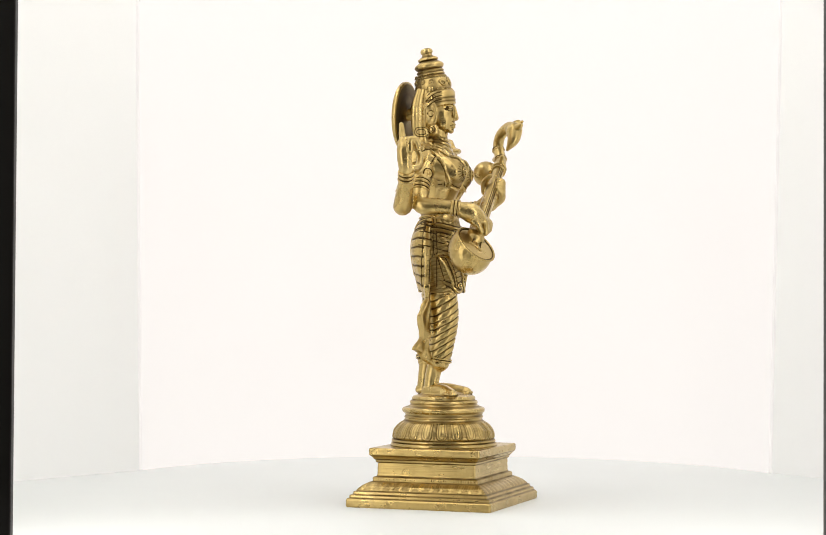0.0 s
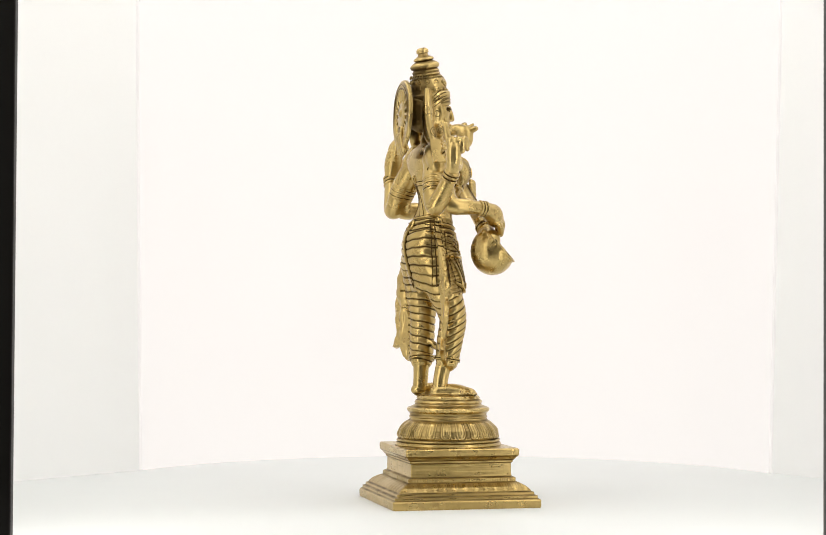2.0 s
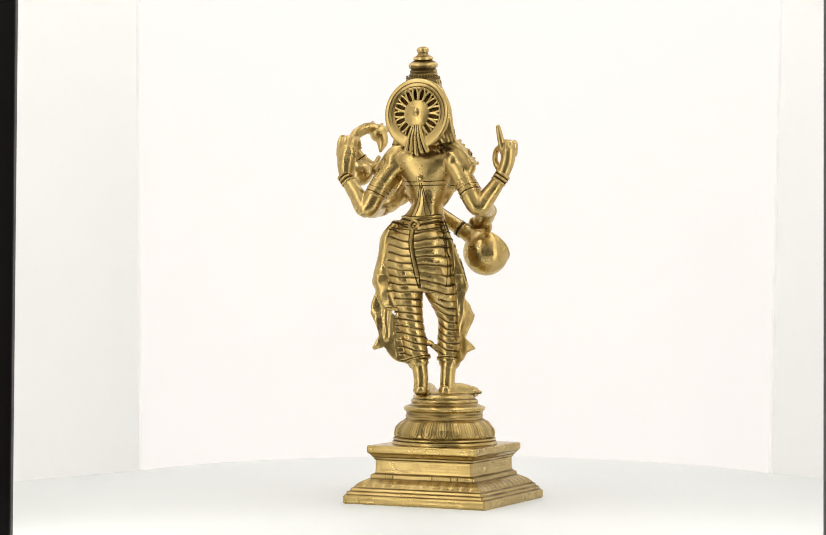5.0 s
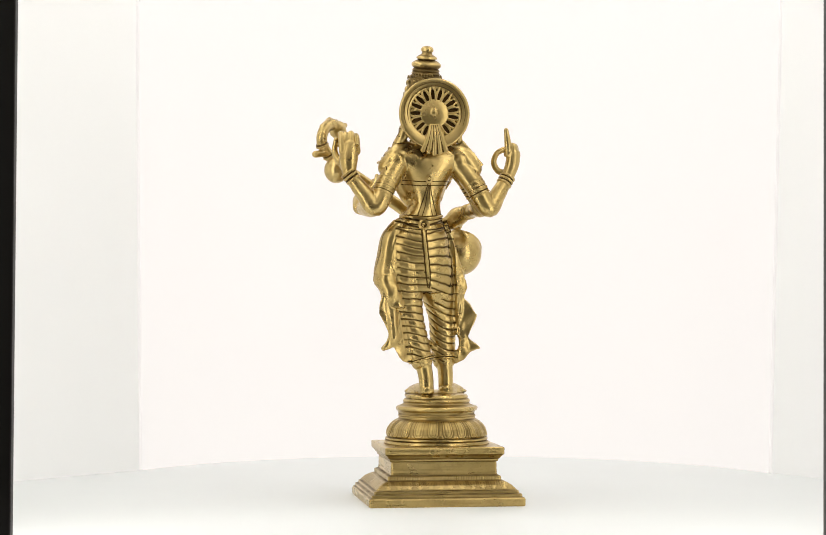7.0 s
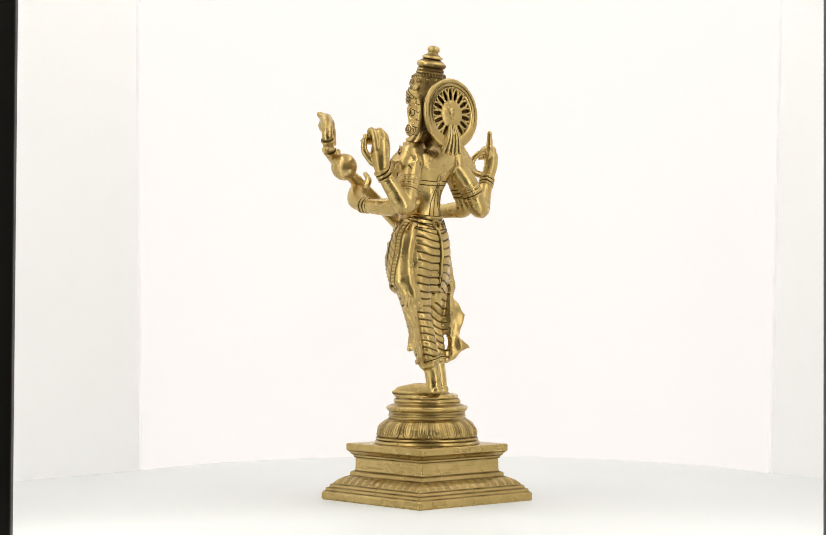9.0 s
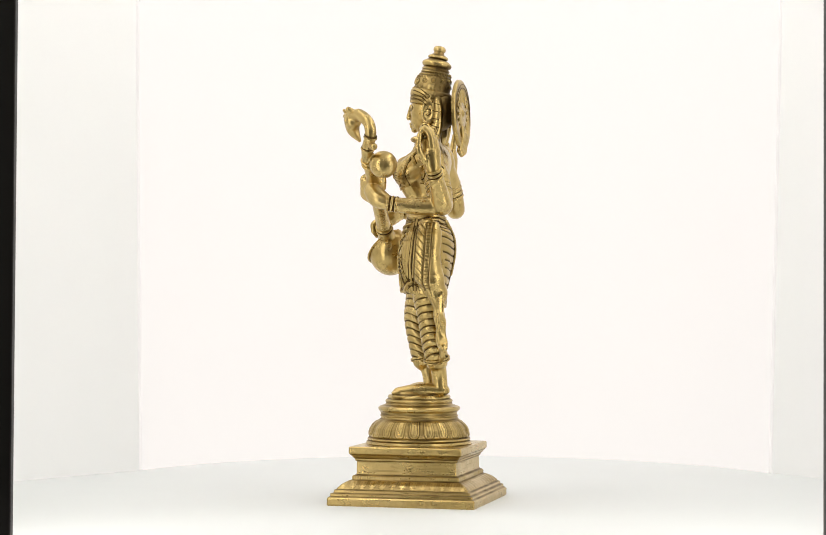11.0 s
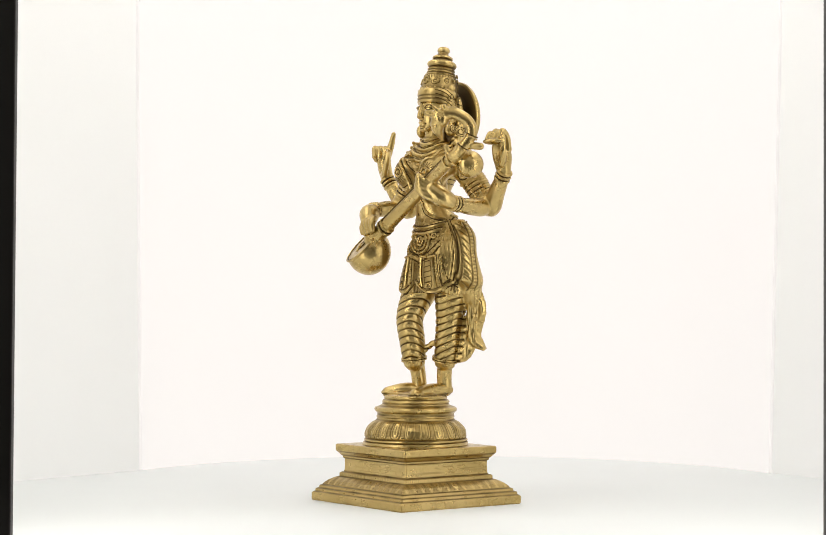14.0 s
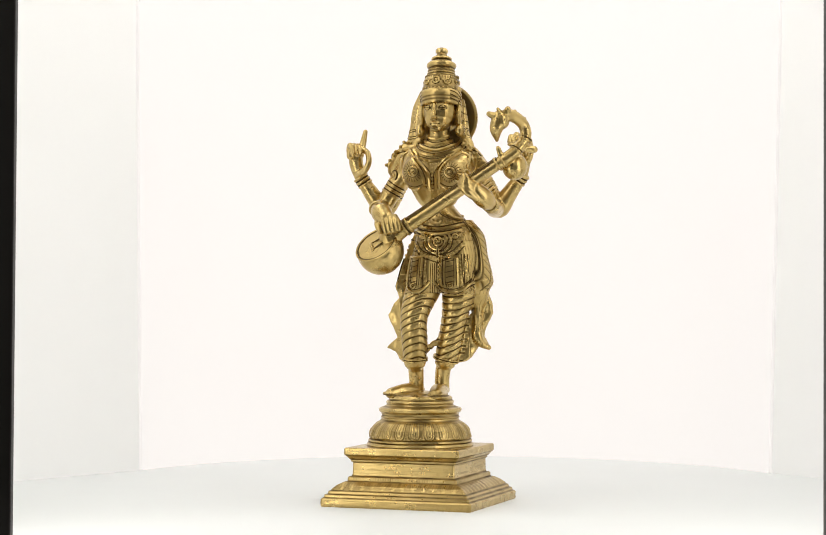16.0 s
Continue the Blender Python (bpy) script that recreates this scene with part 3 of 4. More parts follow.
def carve(co, no):
    """The folds and the chased work of the cloth, cut into the fused skin: depth and tarnish."""
    x, y, z = co.T

    def axis(line):
        l = np.array(line)
        zz = l[::-1, 2]
        return np.interp(z, zz, l[::-1, 0]), np.interp(z, zz, l[::-1, 1])

    rx, ry = axis(R_LEG)
    lx, ly = axis(L_LEG)
    dr, dl = np.hypot(x - rx, y - ry), np.hypot(x - lx, y - ly)
    right = np.where(z > 150, x < 12.0, dr < dl)
    ang = np.where(right, np.arctan2(x - rx, ry - y), np.arctan2(x - lx, ly - y))
    near = np.where(right, dr, dl)
    wob = 0.10 * np.sin(x * 0.16 + z * 0.07) + 0.03 * np.sin(x * 0.5 + y * 0.4)
    lift = np.where(right, 5.5 * np.sin(ang + 0.78), 2.2 * np.sin(ang - 0.9) - 0.8 * np.cos(2 * ang))
    hip = np.clip((z - 138) / 46, 0, 1)
    lift = lift * (1 - hip) + hip * np.where(right, 5.0 * np.cos(ang + 2.36), 4.0 * np.cos(ang - 2.36))
    ph = (z - lift) / 4.75 + wob
    cloth = (z < 188) & (z > 92) & (near < np.where(z > 137, 27.0, 11.5))
    apron = (z > 137.5) & (y < np.interp(z, [137, 160, 187], [5, 8, 6]))
    tail = ((x > np.interp(z, [92, 118, 128, 140, 187], [24, 28, 29, 30, 31])) & ((z > 137) | (y > 16.5))) | (x < np.interp(z, [92, 112, 130, 155, 187], [-13, -13.4, -14.5, -9.5, -4.5]))
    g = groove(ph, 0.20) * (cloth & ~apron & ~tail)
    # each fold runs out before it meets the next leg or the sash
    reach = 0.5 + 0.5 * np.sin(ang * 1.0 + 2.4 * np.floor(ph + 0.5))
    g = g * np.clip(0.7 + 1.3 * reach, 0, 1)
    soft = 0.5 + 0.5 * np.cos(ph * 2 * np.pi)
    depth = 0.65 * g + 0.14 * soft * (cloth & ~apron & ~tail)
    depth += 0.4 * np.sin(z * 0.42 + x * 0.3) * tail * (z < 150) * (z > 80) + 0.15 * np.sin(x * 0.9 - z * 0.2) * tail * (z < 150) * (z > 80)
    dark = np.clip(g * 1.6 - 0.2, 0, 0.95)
    # chased side of the sash: tassels, a slanting panel between beaded borders, a plain hem
    side = tail & (x > 20) & (z > 139) & (z < 184)
    hem = np.zeros(len(z))
    for yy in (4.6, 6.6, 13.4, 17.4):
        hem = np.maximum(hem, np.clip(1.25 - np.abs(y - yy + 0.4 * np.sin(z * 0.1)) / 0.75, 0, 1))
    slant = groove((z + 0.9 * y) / 4.9, 0.17) * (y > 7.0) * (y < 13.0)
    pearl = groove(z / 2.3, 0.25) * (y > 13.8) * (y < 17.0)
    tassel = groove((x * 0.7 + y + 0.5 * np.sin(z * 0.3)) / 2.7, 0.2) * (0.6 + 0.4 * np.sin(z * 1.1)) * (y < 4.4)
    ch = np.maximum(np.maximum(hem, 0.9 * slant), np.maximum(0.8 * pearl, 0.8 * tassel)) * side
    depth += 0.5 * ch
    dark = np.maximum(dark, 0.85 * ch)
    # thin pleats running down the lower tails
    pl = groove((x * 0.8 + y * 0.9 + 0.6 * np.sin(z * 0.12)) / 3.4, 0.16) * (tail & (y < 22) & (x > 20) & (z > 95) & (z <= 139))
    depth += 0.3 * pl
    dark = np.maximum(dark, 0.45 * pl)
    # small curled chasing round the clasp and over the hips
    wx, wz = x + 1.1 * np.sin(z * 0.55), z + 1.1 * np.sin(x * 0.6)
    curl = np.abs(np.sin(wx * 1.05) * np.sin(wz * 1.05))
    hips = apron & (z > 161) & (z < 186) & ~tail & (y < 2)
    cg = np.clip(1 - curl / 0.42, 0, 1) * hips
    depth += 0.45 * cg
    dark = np.maximum(dark, 0.7 * cg)
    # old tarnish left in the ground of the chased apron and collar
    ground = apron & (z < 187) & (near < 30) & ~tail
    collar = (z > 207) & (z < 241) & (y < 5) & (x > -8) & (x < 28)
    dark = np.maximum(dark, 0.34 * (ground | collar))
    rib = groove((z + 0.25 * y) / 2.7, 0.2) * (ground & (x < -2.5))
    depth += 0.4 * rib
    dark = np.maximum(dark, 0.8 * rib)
    return co - no * depth[:, None], dark


def carve_head(co, no):
    """Darker hair between head and disc, and the line of the soles."""
    x, y, z = co.T
    dark = 0.75 * np.clip((y - 14.5) / 2.0, 0, 1) * np.clip((z - 240) / 4, 0, 1) * (np.abs(x - 10.5) < 14)
    sole = np.clip(1.3 - np.abs(z - 70.9) / 0.8, 0, 1) * (z < 76)
    return co - no * (0.4 * sole)[:, None], np.maximum(dark, 0.85 * sole)


# ---- statue: the pedestal ----
FOOT = [(50, 0), (50.4, 1.0), (50.4, 4.6), (49.8, 5.6), (48.7, 6.1), (48.5, 7.8), (46.9, 8.3), (46.5, 10.0), (45.2, 10.5), (44.6, 11.6), (42.8, 13.3), (40.4, 14.8), (38.4, 15.7),
        (37.0, 16.1), (36.9, 18.4), (36.2, 18.9), (34.8, 19.3), (34.4, 20.6), (34.3, 27.8), (35.2, 28.4), (35.4, 29.6), (36.2, 30.2), (37.2, 31.6), (38.2, 32.6), (38.7, 33.2), (38.8, 36.8), (38.2, 37.5), (36, 37.7), (18, 37.7)]
LOTUS = [(34.6, 37.0), (35.1, 38.2), (34.6, 39.6), (33.6, 40.2), (34.2, 40.8), (34.0, 41.8), (33.0, 42.3), (33.7, 43.4), (33.6, 45.5), (32.7, 48.4), (30.9, 50.8), (28.7, 52.8), (26.8, 53.8),
         (25.8, 54.4), (25.4, 55.6), (25.9, 56.4), (25.2, 57.6), (25.6, 59.0), (26.9, 60.2), (27.3, 61.6), (26.5, 62.6), (24.0, 63.4), (22.2, 64.2), (21.9, 65.0), (22.4, 66.2), (21.8, 67.2), (20.6, 67.8),
         (20.9, 69.0), (20.0, 70.2), (17.5, 70.9), (8, 71.2)]


def dense(prof, step):
    p = np.array(prof, float)
    d = np.concatenate([[0], np.cumsum(np.linalg.norm(np.diff(p, axis=0), axis=1))])
    s = np.unique(np.concatenate([np.arange(0, d[-1], step), d]))
    return np.stack([np.interp(s, d, p[:, 0]), np.interp(s, d, p[:, 1])], 1)


def pedestal(out):
    # square foot: mitred loop with narrow worn corners
    prof = dense(FOOT, 0.45)
    per = 110
    u = np.linspace(-1, 1, per)
    u = np.sign(u) * np.abs(u) ** 0.9
    rings, darks = [], []
    for s, z in prof:
        row, dk = [], []
        for side in range(4):
            for k in u:
                cut = 0.9 / s
                e = k * (1 - cut)
                px, py = ((e, -1), (1, e), (-e, 1), (-1, -e))[side]
                wx, wy = px * s * 1.012, py * s * 0.972
                along_side = k * s
                d, t = 0.0, 0.0
                n = noise.noise(Vector((wx * 0.12, wy * 0.12, z * 0.3)))
                d += 0.06 * n + 0.10 * noise.noise(Vector((wx * 0.025, wy * 0.025, z * 1.1)))
                if 10.4 < z < 16.0:
                    # leaf band
                    c = (along_side / 7.0 + 0.5 * side + 0.12 * noise.noise(Vector((wx * 0.05, wy * 0.05, 1.0)))) % 1.0 - 0.5
                    h = (z - 10.4) / 5.6
                    edge = abs(abs(c) - 0.40 * math.sqrt(max(0.0, 1 - (1 - h) ** 2.2)))
                    l1 = max(0.0, 1 - edge / 0.09)
                    l2 = max(0.0, 1 - abs(abs(c) - 0.17) / 0.06) * (0.25 < h < 0.85)
                    w = min(1.0, max(0.45, 0.85 + 0.7 * noise.noise(Vector((wx * 0.08, wy * 0.08, 3)))))
                    d -= 0.38 * max(l1, l2) * w
                    t = max(max(l1, l2) * 0.8 * w, 0.42 * w * (abs(c) > 0.40 * math.sqrt(max(0.0, 1 - (1 - h) ** 2.2))))
                elif 16.1 < z < 18.8:
                    g = max(0.0, 1 - abs((along_side / 1.7) % 1.0 - 0.5) / 0.28)
                    w = max(0.0, min(1.0, 0.6 + 1.6 * noise.noise(Vector((wx * 0.05, wy * 0.05, 8)))))
                    d -= 0.4 * g * w
                    t = 0.6 * g * w
                for lz, lw in ((5.9, 0.75), (8.1, 0.85), (10.3, 0.85), (16.0, 0.8), (19.2, 0.95), (28.3, 0.8), (30.1, 0.8), (32.5, 0.5)):
                    m = max(0.0, 1 - abs(z - lz) / lw)
                    m *= 0.75 + 0.45 * noise.noise(Vector((wx * 0.09, wy * 0.09, lz)))
                    t = max(t, m * 0.95)
                m = noise.noise(Vector((wx * 0.10, wy * 0.10, z * 0.55 + 20)))
                if 18.5 < z < 31:
                    streak = noise.noise(Vector((wx * 0.035, wy * 0.035, z * 1.6 + 40)))
                    t = max(t, min(0.45, max(0.0, m - 0.5) * 1.4), min(0.35, max(0.0, streak - 0.22) * 1.1))
                if abs(k) > 0.9 and noise.noise(Vector((wx, wy, z * 0.5))) > 0.1:
                    d -= 0.08
                row.append((wx + px * d * (abs(px) > 0.98), wy + py * d * (abs(py) > 0.98), z))
                dk.append(t)
        rings.append(row)
        darks.append(dk)
    o = len(out.v)
    out.rings(rings)
    flat = [v for r in darks for v in r]
    out.t[o:o + len(flat)] = flat
    # round lotus step
    prof = dense(LOTUS, 0.45)
    n = 600
    a = np.linspace(0, 2 * np.pi, n, endpoint=False)
    rings, darks = [], []
    for r, z in prof:
        d, t = np.zeros(n), np.zeros(n)
        if 42.4 < z < 53.6:
            h = (z - 42.4) / 11.2
            c = (a / (2 * np.pi) * 21) % 1.0 - 0.5
            w = 0.36 * np.sqrt(max(0.0, 1 - (1 - min(h * 3.0, 1.0)) ** 2))
            l1 = np.clip(1.3 - np.abs(np.abs(c) - w) / 0.06, 0, 1)
            w2 = 0.21 * np.sqrt(max(0.0, 1 - (1 - min(max(h - 0.12, 0) * 3.2, 1.0)) ** 2))
            l2 = np.clip(1.2 - np.abs(np.abs(c) - w2) / 0.05, 0, 1) * (h > 0.1)
            l3 = np.clip(1.1 - np.abs(c) / 0.045, 0, 1) * (0.34 < h < 0.8)
            l4 = np.clip(1.2 - np.abs(np.abs(c) - 0.455) / 0.04, 0, 1) * (h > 0.12 + 0.1 * np.sin(a * 5))
            worn = 0.72 + 0.28 * np.sin(a * 3 + 1.0) * np.sin(a * 7)
            l = np.maximum(np.maximum(l1, 0.85 * l2), np.maximum(0.7 * l3, 0.85 * l4)) * worn
            d += -0.5 * l + 0.10 * np.cos(c * 2 * np.pi) * math.sin(math.pi * h)
            t = np.maximum(t, 0.95 * l)
        for lz, lw, am in ((37.6, 0.9, 0.9), (40.2, 0.8, 0.9), (42.3, 0.8, 0.95), (54.4, 1.3, 0.85), (57.6, 1.6, 0.85), (63.5, 0.9, 0.65), (64.9, 0.8, 0.7), (67.7, 0.8, 0.85)):
            m = max(0.0, 1 - abs(z - lz) / lw) * am
            t = np.maximum(t, m * (0.75 + 0.25 * np.sin(a * 7 + lz)))
        d += 0.12 * np.sin(a * 5 + z) + 0.1 * np.sin(a * 11 + z * 0.7)
        rings.append(np.stack([(r + d) * np.cos(a), (r + d) * np.sin(a), np.full(n, z)], 1))
        darks.append(t)
    o = len(out.v)
    out.rings(rings)
    flat = [float(v) for r in darks for v in r]
    out.t[o:o + len(flat)] = flat


# ---- statue: crown, jewels and engraved lines ----
class Chaser:
    """Lays cords, beads and engraved lines on the surface of the body, seen along one direction."""

    def __init__(self, out, tree, way, start):
        self.out, self.tree = out, tree
        self.way, self.start = Vector(way).normalized(), start
        self.across = Vector((-self.way.y, self.way.x, 0))

    def place(self, u, z):
        o = self.across * u + Vector((0, 0, z)) + self.way * self.start
        hit, nrm, _, _ = self.tree.ray_cast(o, self.way, 90)
        return (hit, nrm) if hit else (None, None)

    def cord(self, pts, r, dark=0.0, lift=0.3, closed=False):
        c = catmull(pts, 14) if len(pts) > 2 else np.array([along(pts[0], pts[1], k / 8) for k in range(9)])
        run = []
        for u, z in c:
            hit, nrm = self.place(u, z)
            if hit is None or (run and (hit - Vector(run[-1])).length > 4):
                if len(run) > 2:
                    self.out.tube(run, r, n=6, dark=dark, curve=False)
                run = []
                if hit is None:
                    continue
            run.append(tuple(hit + nrm * lift))
        if len(run) > 2:
            self.out.tube(run, r, n=6, dark=dark, curve=False)

    def line(self, pts, r=0.42):
        self.cord(pts, r, 0.95, -0.05 - r * 0.45)

    def bead(self, u, z, r, dark=0.0):
        hit, nrm = self.place(u, z)
        if hit is not None:
            self.out.ball(tuple(hit), r, dark, n=10)

    def beads(self, pts, step, r):
        c = catmull(pts, 12)
        last = None
        for u, z in c:
            if last is None or math.hypot(u - last[0], z - last[1]) >= step:
                self.bead(u, z, r)
                last = (u, z)

    def circle(self, u, z, r, cord, dark=0.0, lift=0.2, sx=1.0):
        pts = [(u + r * sx * math.cos(a), z + r * math.sin(a)) for a in np.linspace(0, 2 * math.pi, 25)]
        if dark:
            self.line(pts, cord)
        else:
            self.cord(pts, cord, 0.0, lift)

    def rosette(self, u, z, r, rays=0):
        self.bead(u, z, r * 0.22)
        self.circle(u, z, r * 0.36, 0.35, 1)
        self.circle(u, z, r * 0.58, 0.55)
        self.circle(u, z, r * 0.78, 0.35, 1)
        for k in range(rays):
            a = 2 * math.pi * k / rays
            self.line([(u + r * 0.92 * math.cos(a), z + r * 0.92 * math.sin(a)), (u + r * 1.3 * math.cos(a), z + r * 1.3 * math.sin(a))], 0.32)


def bands(out, line, t0, t1, rings, r, thick, gap=0.95):
    """A stack of rings round a limb from t0 to t1 along its joint line, with tarnish between."""
    c = catmull(line, 12)
    n = len(c) - 1
    for k in range(rings):
        t = t0 + (t1 - t0) * k / max(1, rings - 1)
        i = min(n - 1, max(1, int(t * n)))
        p = c[i] + (c[min(i + 1, n)] - c[i]) * (t * n - i)
        d = c[min(i + 1, n)] - c[i - 1]
        ring_round(out, p, d, r, thick)
        if k:
            s = t - (t1 - t0) / (rings - 1) / 2
            i = min(n - 1, max(1, int(s * n)))
            p = c[i] + (c[min(i + 1, n)] - c[i]) * (s * n - i)
            ring_round(out, p, d, r - 0.1, thick * 0.75, dark=0.95)


def details(out, tree):
    o = len(out.v)
    out.lathe(CROWN, (10.7, 9.0, 261), (9.0, 16.2, 300.5), 64, CROWN_DARK)
    for i in range(o, len(out.v)):
        if out.v[i][1] > 15.5 and out.v[i][2] < 287:
            out.t[i] = max(out.t[i], 0.75)
    # sun disc behind the head
    c0, c1 = (6.4, 29.3, 255), (6.4, 129.3, 259)
    out.lathe([(-1.3, 15), (-1.3, 21.4), (-1.2, 22.2), (-0.6, 23.3), (0.9, 23.3), (1.6, 22.8), (1.8, 22.0), (1.7, 21.4), (1.8, 16.8), (0.9, 16.0), (-1.0, 15.6)], c0, c1, 72, [0.85, 0.7, 0.1, 0, 0, 0, 0.05, 0.15, 0.05, 0.2, 0.8])
    # dark plate added behind the spokes in place of the dark open gaps
    out.lathe([(-0.8, 6), (-0.8, 16.8), (-0.3, 16.8), (-0.3, 6)], c0, c1, 48, [1, 1, 1, 1])
    out.lathe([(-0.5, 9.2), (1.2, 9.2), (1.7, 8.4), (1.8, 2)], c0, c1, 36)
    for k in range(17):
        a = 2 * math.pi * (k + 0.5) / 17
        for b in (-0.055, 0.055):
            out.tube([(6.4 + 8.5 * math.cos(a), 30.0, 255 + 8.5 * math.sin(a)), (6.4 + 13 * math.cos(a + b * 0.6), 30.0, 255 + 13 * math.sin(a + b * 0.6)), (6.4 + 17.2 * math.cos(a + b * 2.0), 29.8, 255 + 17.2 * math.sin(a + b * 2.0))], [0.85, 0.8, 0.9], n=8, per=3)
    for k in range(-2, 3):
        q = [(6.4 + k * 1.2, 30.8, 247), (6.4 + k * 2.4, 31.8, 239), (6.4 + k * 3.8, 30.2, 229 + abs(k))]
        out.tube(q, [1.2, 1.5, 1.7], n=10)
        if k > -2:
            out.tube([(p[0] - 0.35 - i * 0.72, p[1] + 0.7, p[2]) for i, p in enumerate(q)], 0.55, n=6, dark=0.95)
    # arm bands, bracelets, anklets, hems
    for l, r in ((RR, 6.5), (RL, 6.5), (FR, 6.0), (FL, 6.1)):
        bands(out, l, 0.24, 0.35, 4, r, 0.75)
        bands(out, l, 0.93, 1.02, 3, 4.4, 1.0)
    for l, r in ((R_LEG, 8.2), (L_LEG, 8.4)):
        bands(out, l, 0.97, 1.0, 2, r, 0.55)
    # front: face
    f = Chaser(out, tree, (0, 1, 0), -60)

    def at(pts):
        return [(-u, z) for u, z in pts]

    for ex, g in ((5.3, -1), (15.7, 1)):
        f.line(at([(ex - 2.5, 259.3), (ex - 1.2, 260.8), (ex + 1.2, 260.8), (ex + 2.5, 259.3)]), 0.55)
        f.line(at([(ex - 2.4, 258.8), (ex, 257.8), (ex + 2.4, 258.8)]), 0.42)
        f.line(at([(ex - 2.4, 259.2), (ex, 259.5), (ex + 2.4, 259.2)]), 0.3)
        f.line(at([(ex - g * 3.4, 262.4), (ex, 264.3), (ex + g * 2.6, 263.4), (ex + g * 3.6, 262.2)]), 0.55)
        f.line(at([(10.2 + g * 1.7, 260.6), (10.1 + g * 1.6, 256.0), (10.1 + g * 2.6, 252.4)]), 0.34)
    f.line(at([(7.2, 248.6), (9.2, 248.4), (10.3, 248.7), (11.4, 248.5), (13.4, 248.9)]), 0.6)
    f.line(at([(8.2, 246.1), (10.3, 245.8), (12.4, 246.3)]), 0.4)
    f.line(at([(8.0, 251.4), (10.1, 251.0), (12.2, 251.5)]), 0.45)
    f.circle(-10.3, 265.4, 0.8, 0.3, 1)
    f.bead(-10.3, 265.4, 0.5)
    for z0, r0 in ((267.4, 0.6), (269.4, 0.5)):
        f.line(at([(-1.0, z0 - 2.2), (4, z0 + 0.2), (10.4, z0 + 0.9), (17, z0 + 0.2), (22.0, z0 - 2.0)]), r0)
    # necklaces and the breast cords
    for k, (zs, zc, r, d) in enumerate(((243.0, 238.6, 1.0, 0), (242.0, 236.6, 0.5, 1), (241.0, 235.2, 1.1, 0), (239.6, 233.0, 0.5, 1), (238.4, 231.4, 1.1, 0), (237.0, 229.4, 0.5, 1), (235.8, 227.8, 1.1, 0), (234.2, 225.6, 0.5, 1), (233.0, 224.0, 1.0, 0))):
        w = 7.5 + k * 1.5
        q = at([(10 - w, zs), (10 - w * 0.72, (zs + zc) / 2 - 0.8), (10, zc), (10 + w * 0.72, (zs + zc) / 2 - 0.8), (10 + w, zs)])
        f.line(q, r) if d else f.cord(q, r, 0, 0.2)
    f.beads(at([(-1, 231), (4, 225), (10.5, 221.6), (17, 225), (22, 231)]), 1.7, 0.75)
    for sx, xx in ((-1, -5), (1, 26)):
        q = [(xx, 232), (xx - sx * 5.5, 226), (10.6 + sx * 3.2, 217), (10.6 + sx * 1.8, 206)]
        f.cord(at(q), 1.2, 0, 0.3)
        f.cord(at([(a + sx * 2.9, b) for a, b in q]), 0.9, 0, 0.3)
        f.line(at([(a + sx * 1.6, b) for a, b in q]), 0.5)
        f.line(at([(a - sx * 1.5, b) for a, b in q]), 0.45)
    f.rosette(0.6, 217.2, 5.2, 22)
    f.rosette(-24.0, 216.2, 5.2, 22)
    for sx, xx in ((-1, -1.0), (1, 22.5)):
        f.line(at([(xx - 8, 210.5), (xx, 207.0), (xx + 8, 209.6)]), 0.5)
        f.cord(at([(xx - 8, 209.2), (xx, 205.6), (xx + 8, 208.2)]), 0.7)
    f.beads(at([(10.6, 222), (10.6, 212), (10.6, 203)]), 2.0, 0.9)
    # belly chain
    f.line(at([(10, 199), (14, 191), (20, 187), (27, 185)]), 0.5)
    f.cord(at([(10.6, 199.8), (14.8, 192.2), (20.8, 188.2), (27, 186.2)]), 0.8)
    f.line(at([(8.9, 189.6), (9.6, 188.8)]), 0.7)
    # belt, clasp and swags
    for z, r, d in ((184, 0.6, 1), (182.6, 0.9, 0), (180.6, 0.5, 1), (179.0, 0.9, 0), (177.2, 0.5, 1)):
        q = at([(-4, z + 0.5), (4, z - 1.8), (14, z - 2.8), (22, z - 1.8), (28.5, z + 0.2)])
        f.line(q, r) if d else f.cord(q, r)
    f.beads(at([(-4, 176), (4, 174), (14, 172.8), (24, 174), (34, 177)]), 2.1, 0.95)
    f.rosette(-14.5, 171.5, 4.8, 0)
    for g in (-1, 1):
        for k in range(2):
            r0 = 6.2 + 2.6 * k
            arc = [(14.5 + g * r0 * math.sin(w), 171.5 - r0 * 0.9 * math.cos(w)) for w in np.linspace(0.15, 2.3, 6)]
            f.cord(at(arc), 0.75)
            f.line(at([(14.5 + (a - 14.5) * 1.14, 171.5 + (b - 171.5) * 1.14) for a, b in arc]), 0.45)
        f.rosette(-14.5 - g * 11.0, 175.0, 2.6, 0)
        f.beads(at([(14.5 + g * 17, 170), (14.5 + g * 11, 163.5), (14.5, 159.6)]), 1.8, 1.0)
        f.line(at([(14.5 + g * 17, 168.2), (14.5 + g * 11, 161.6), (14.5, 157.6)]), 0.55)
        f.line(at([(14.5 + g * 16, 171.6), (14.5 + g * 10, 165.4), (14.5, 161.6)]), 0.5)
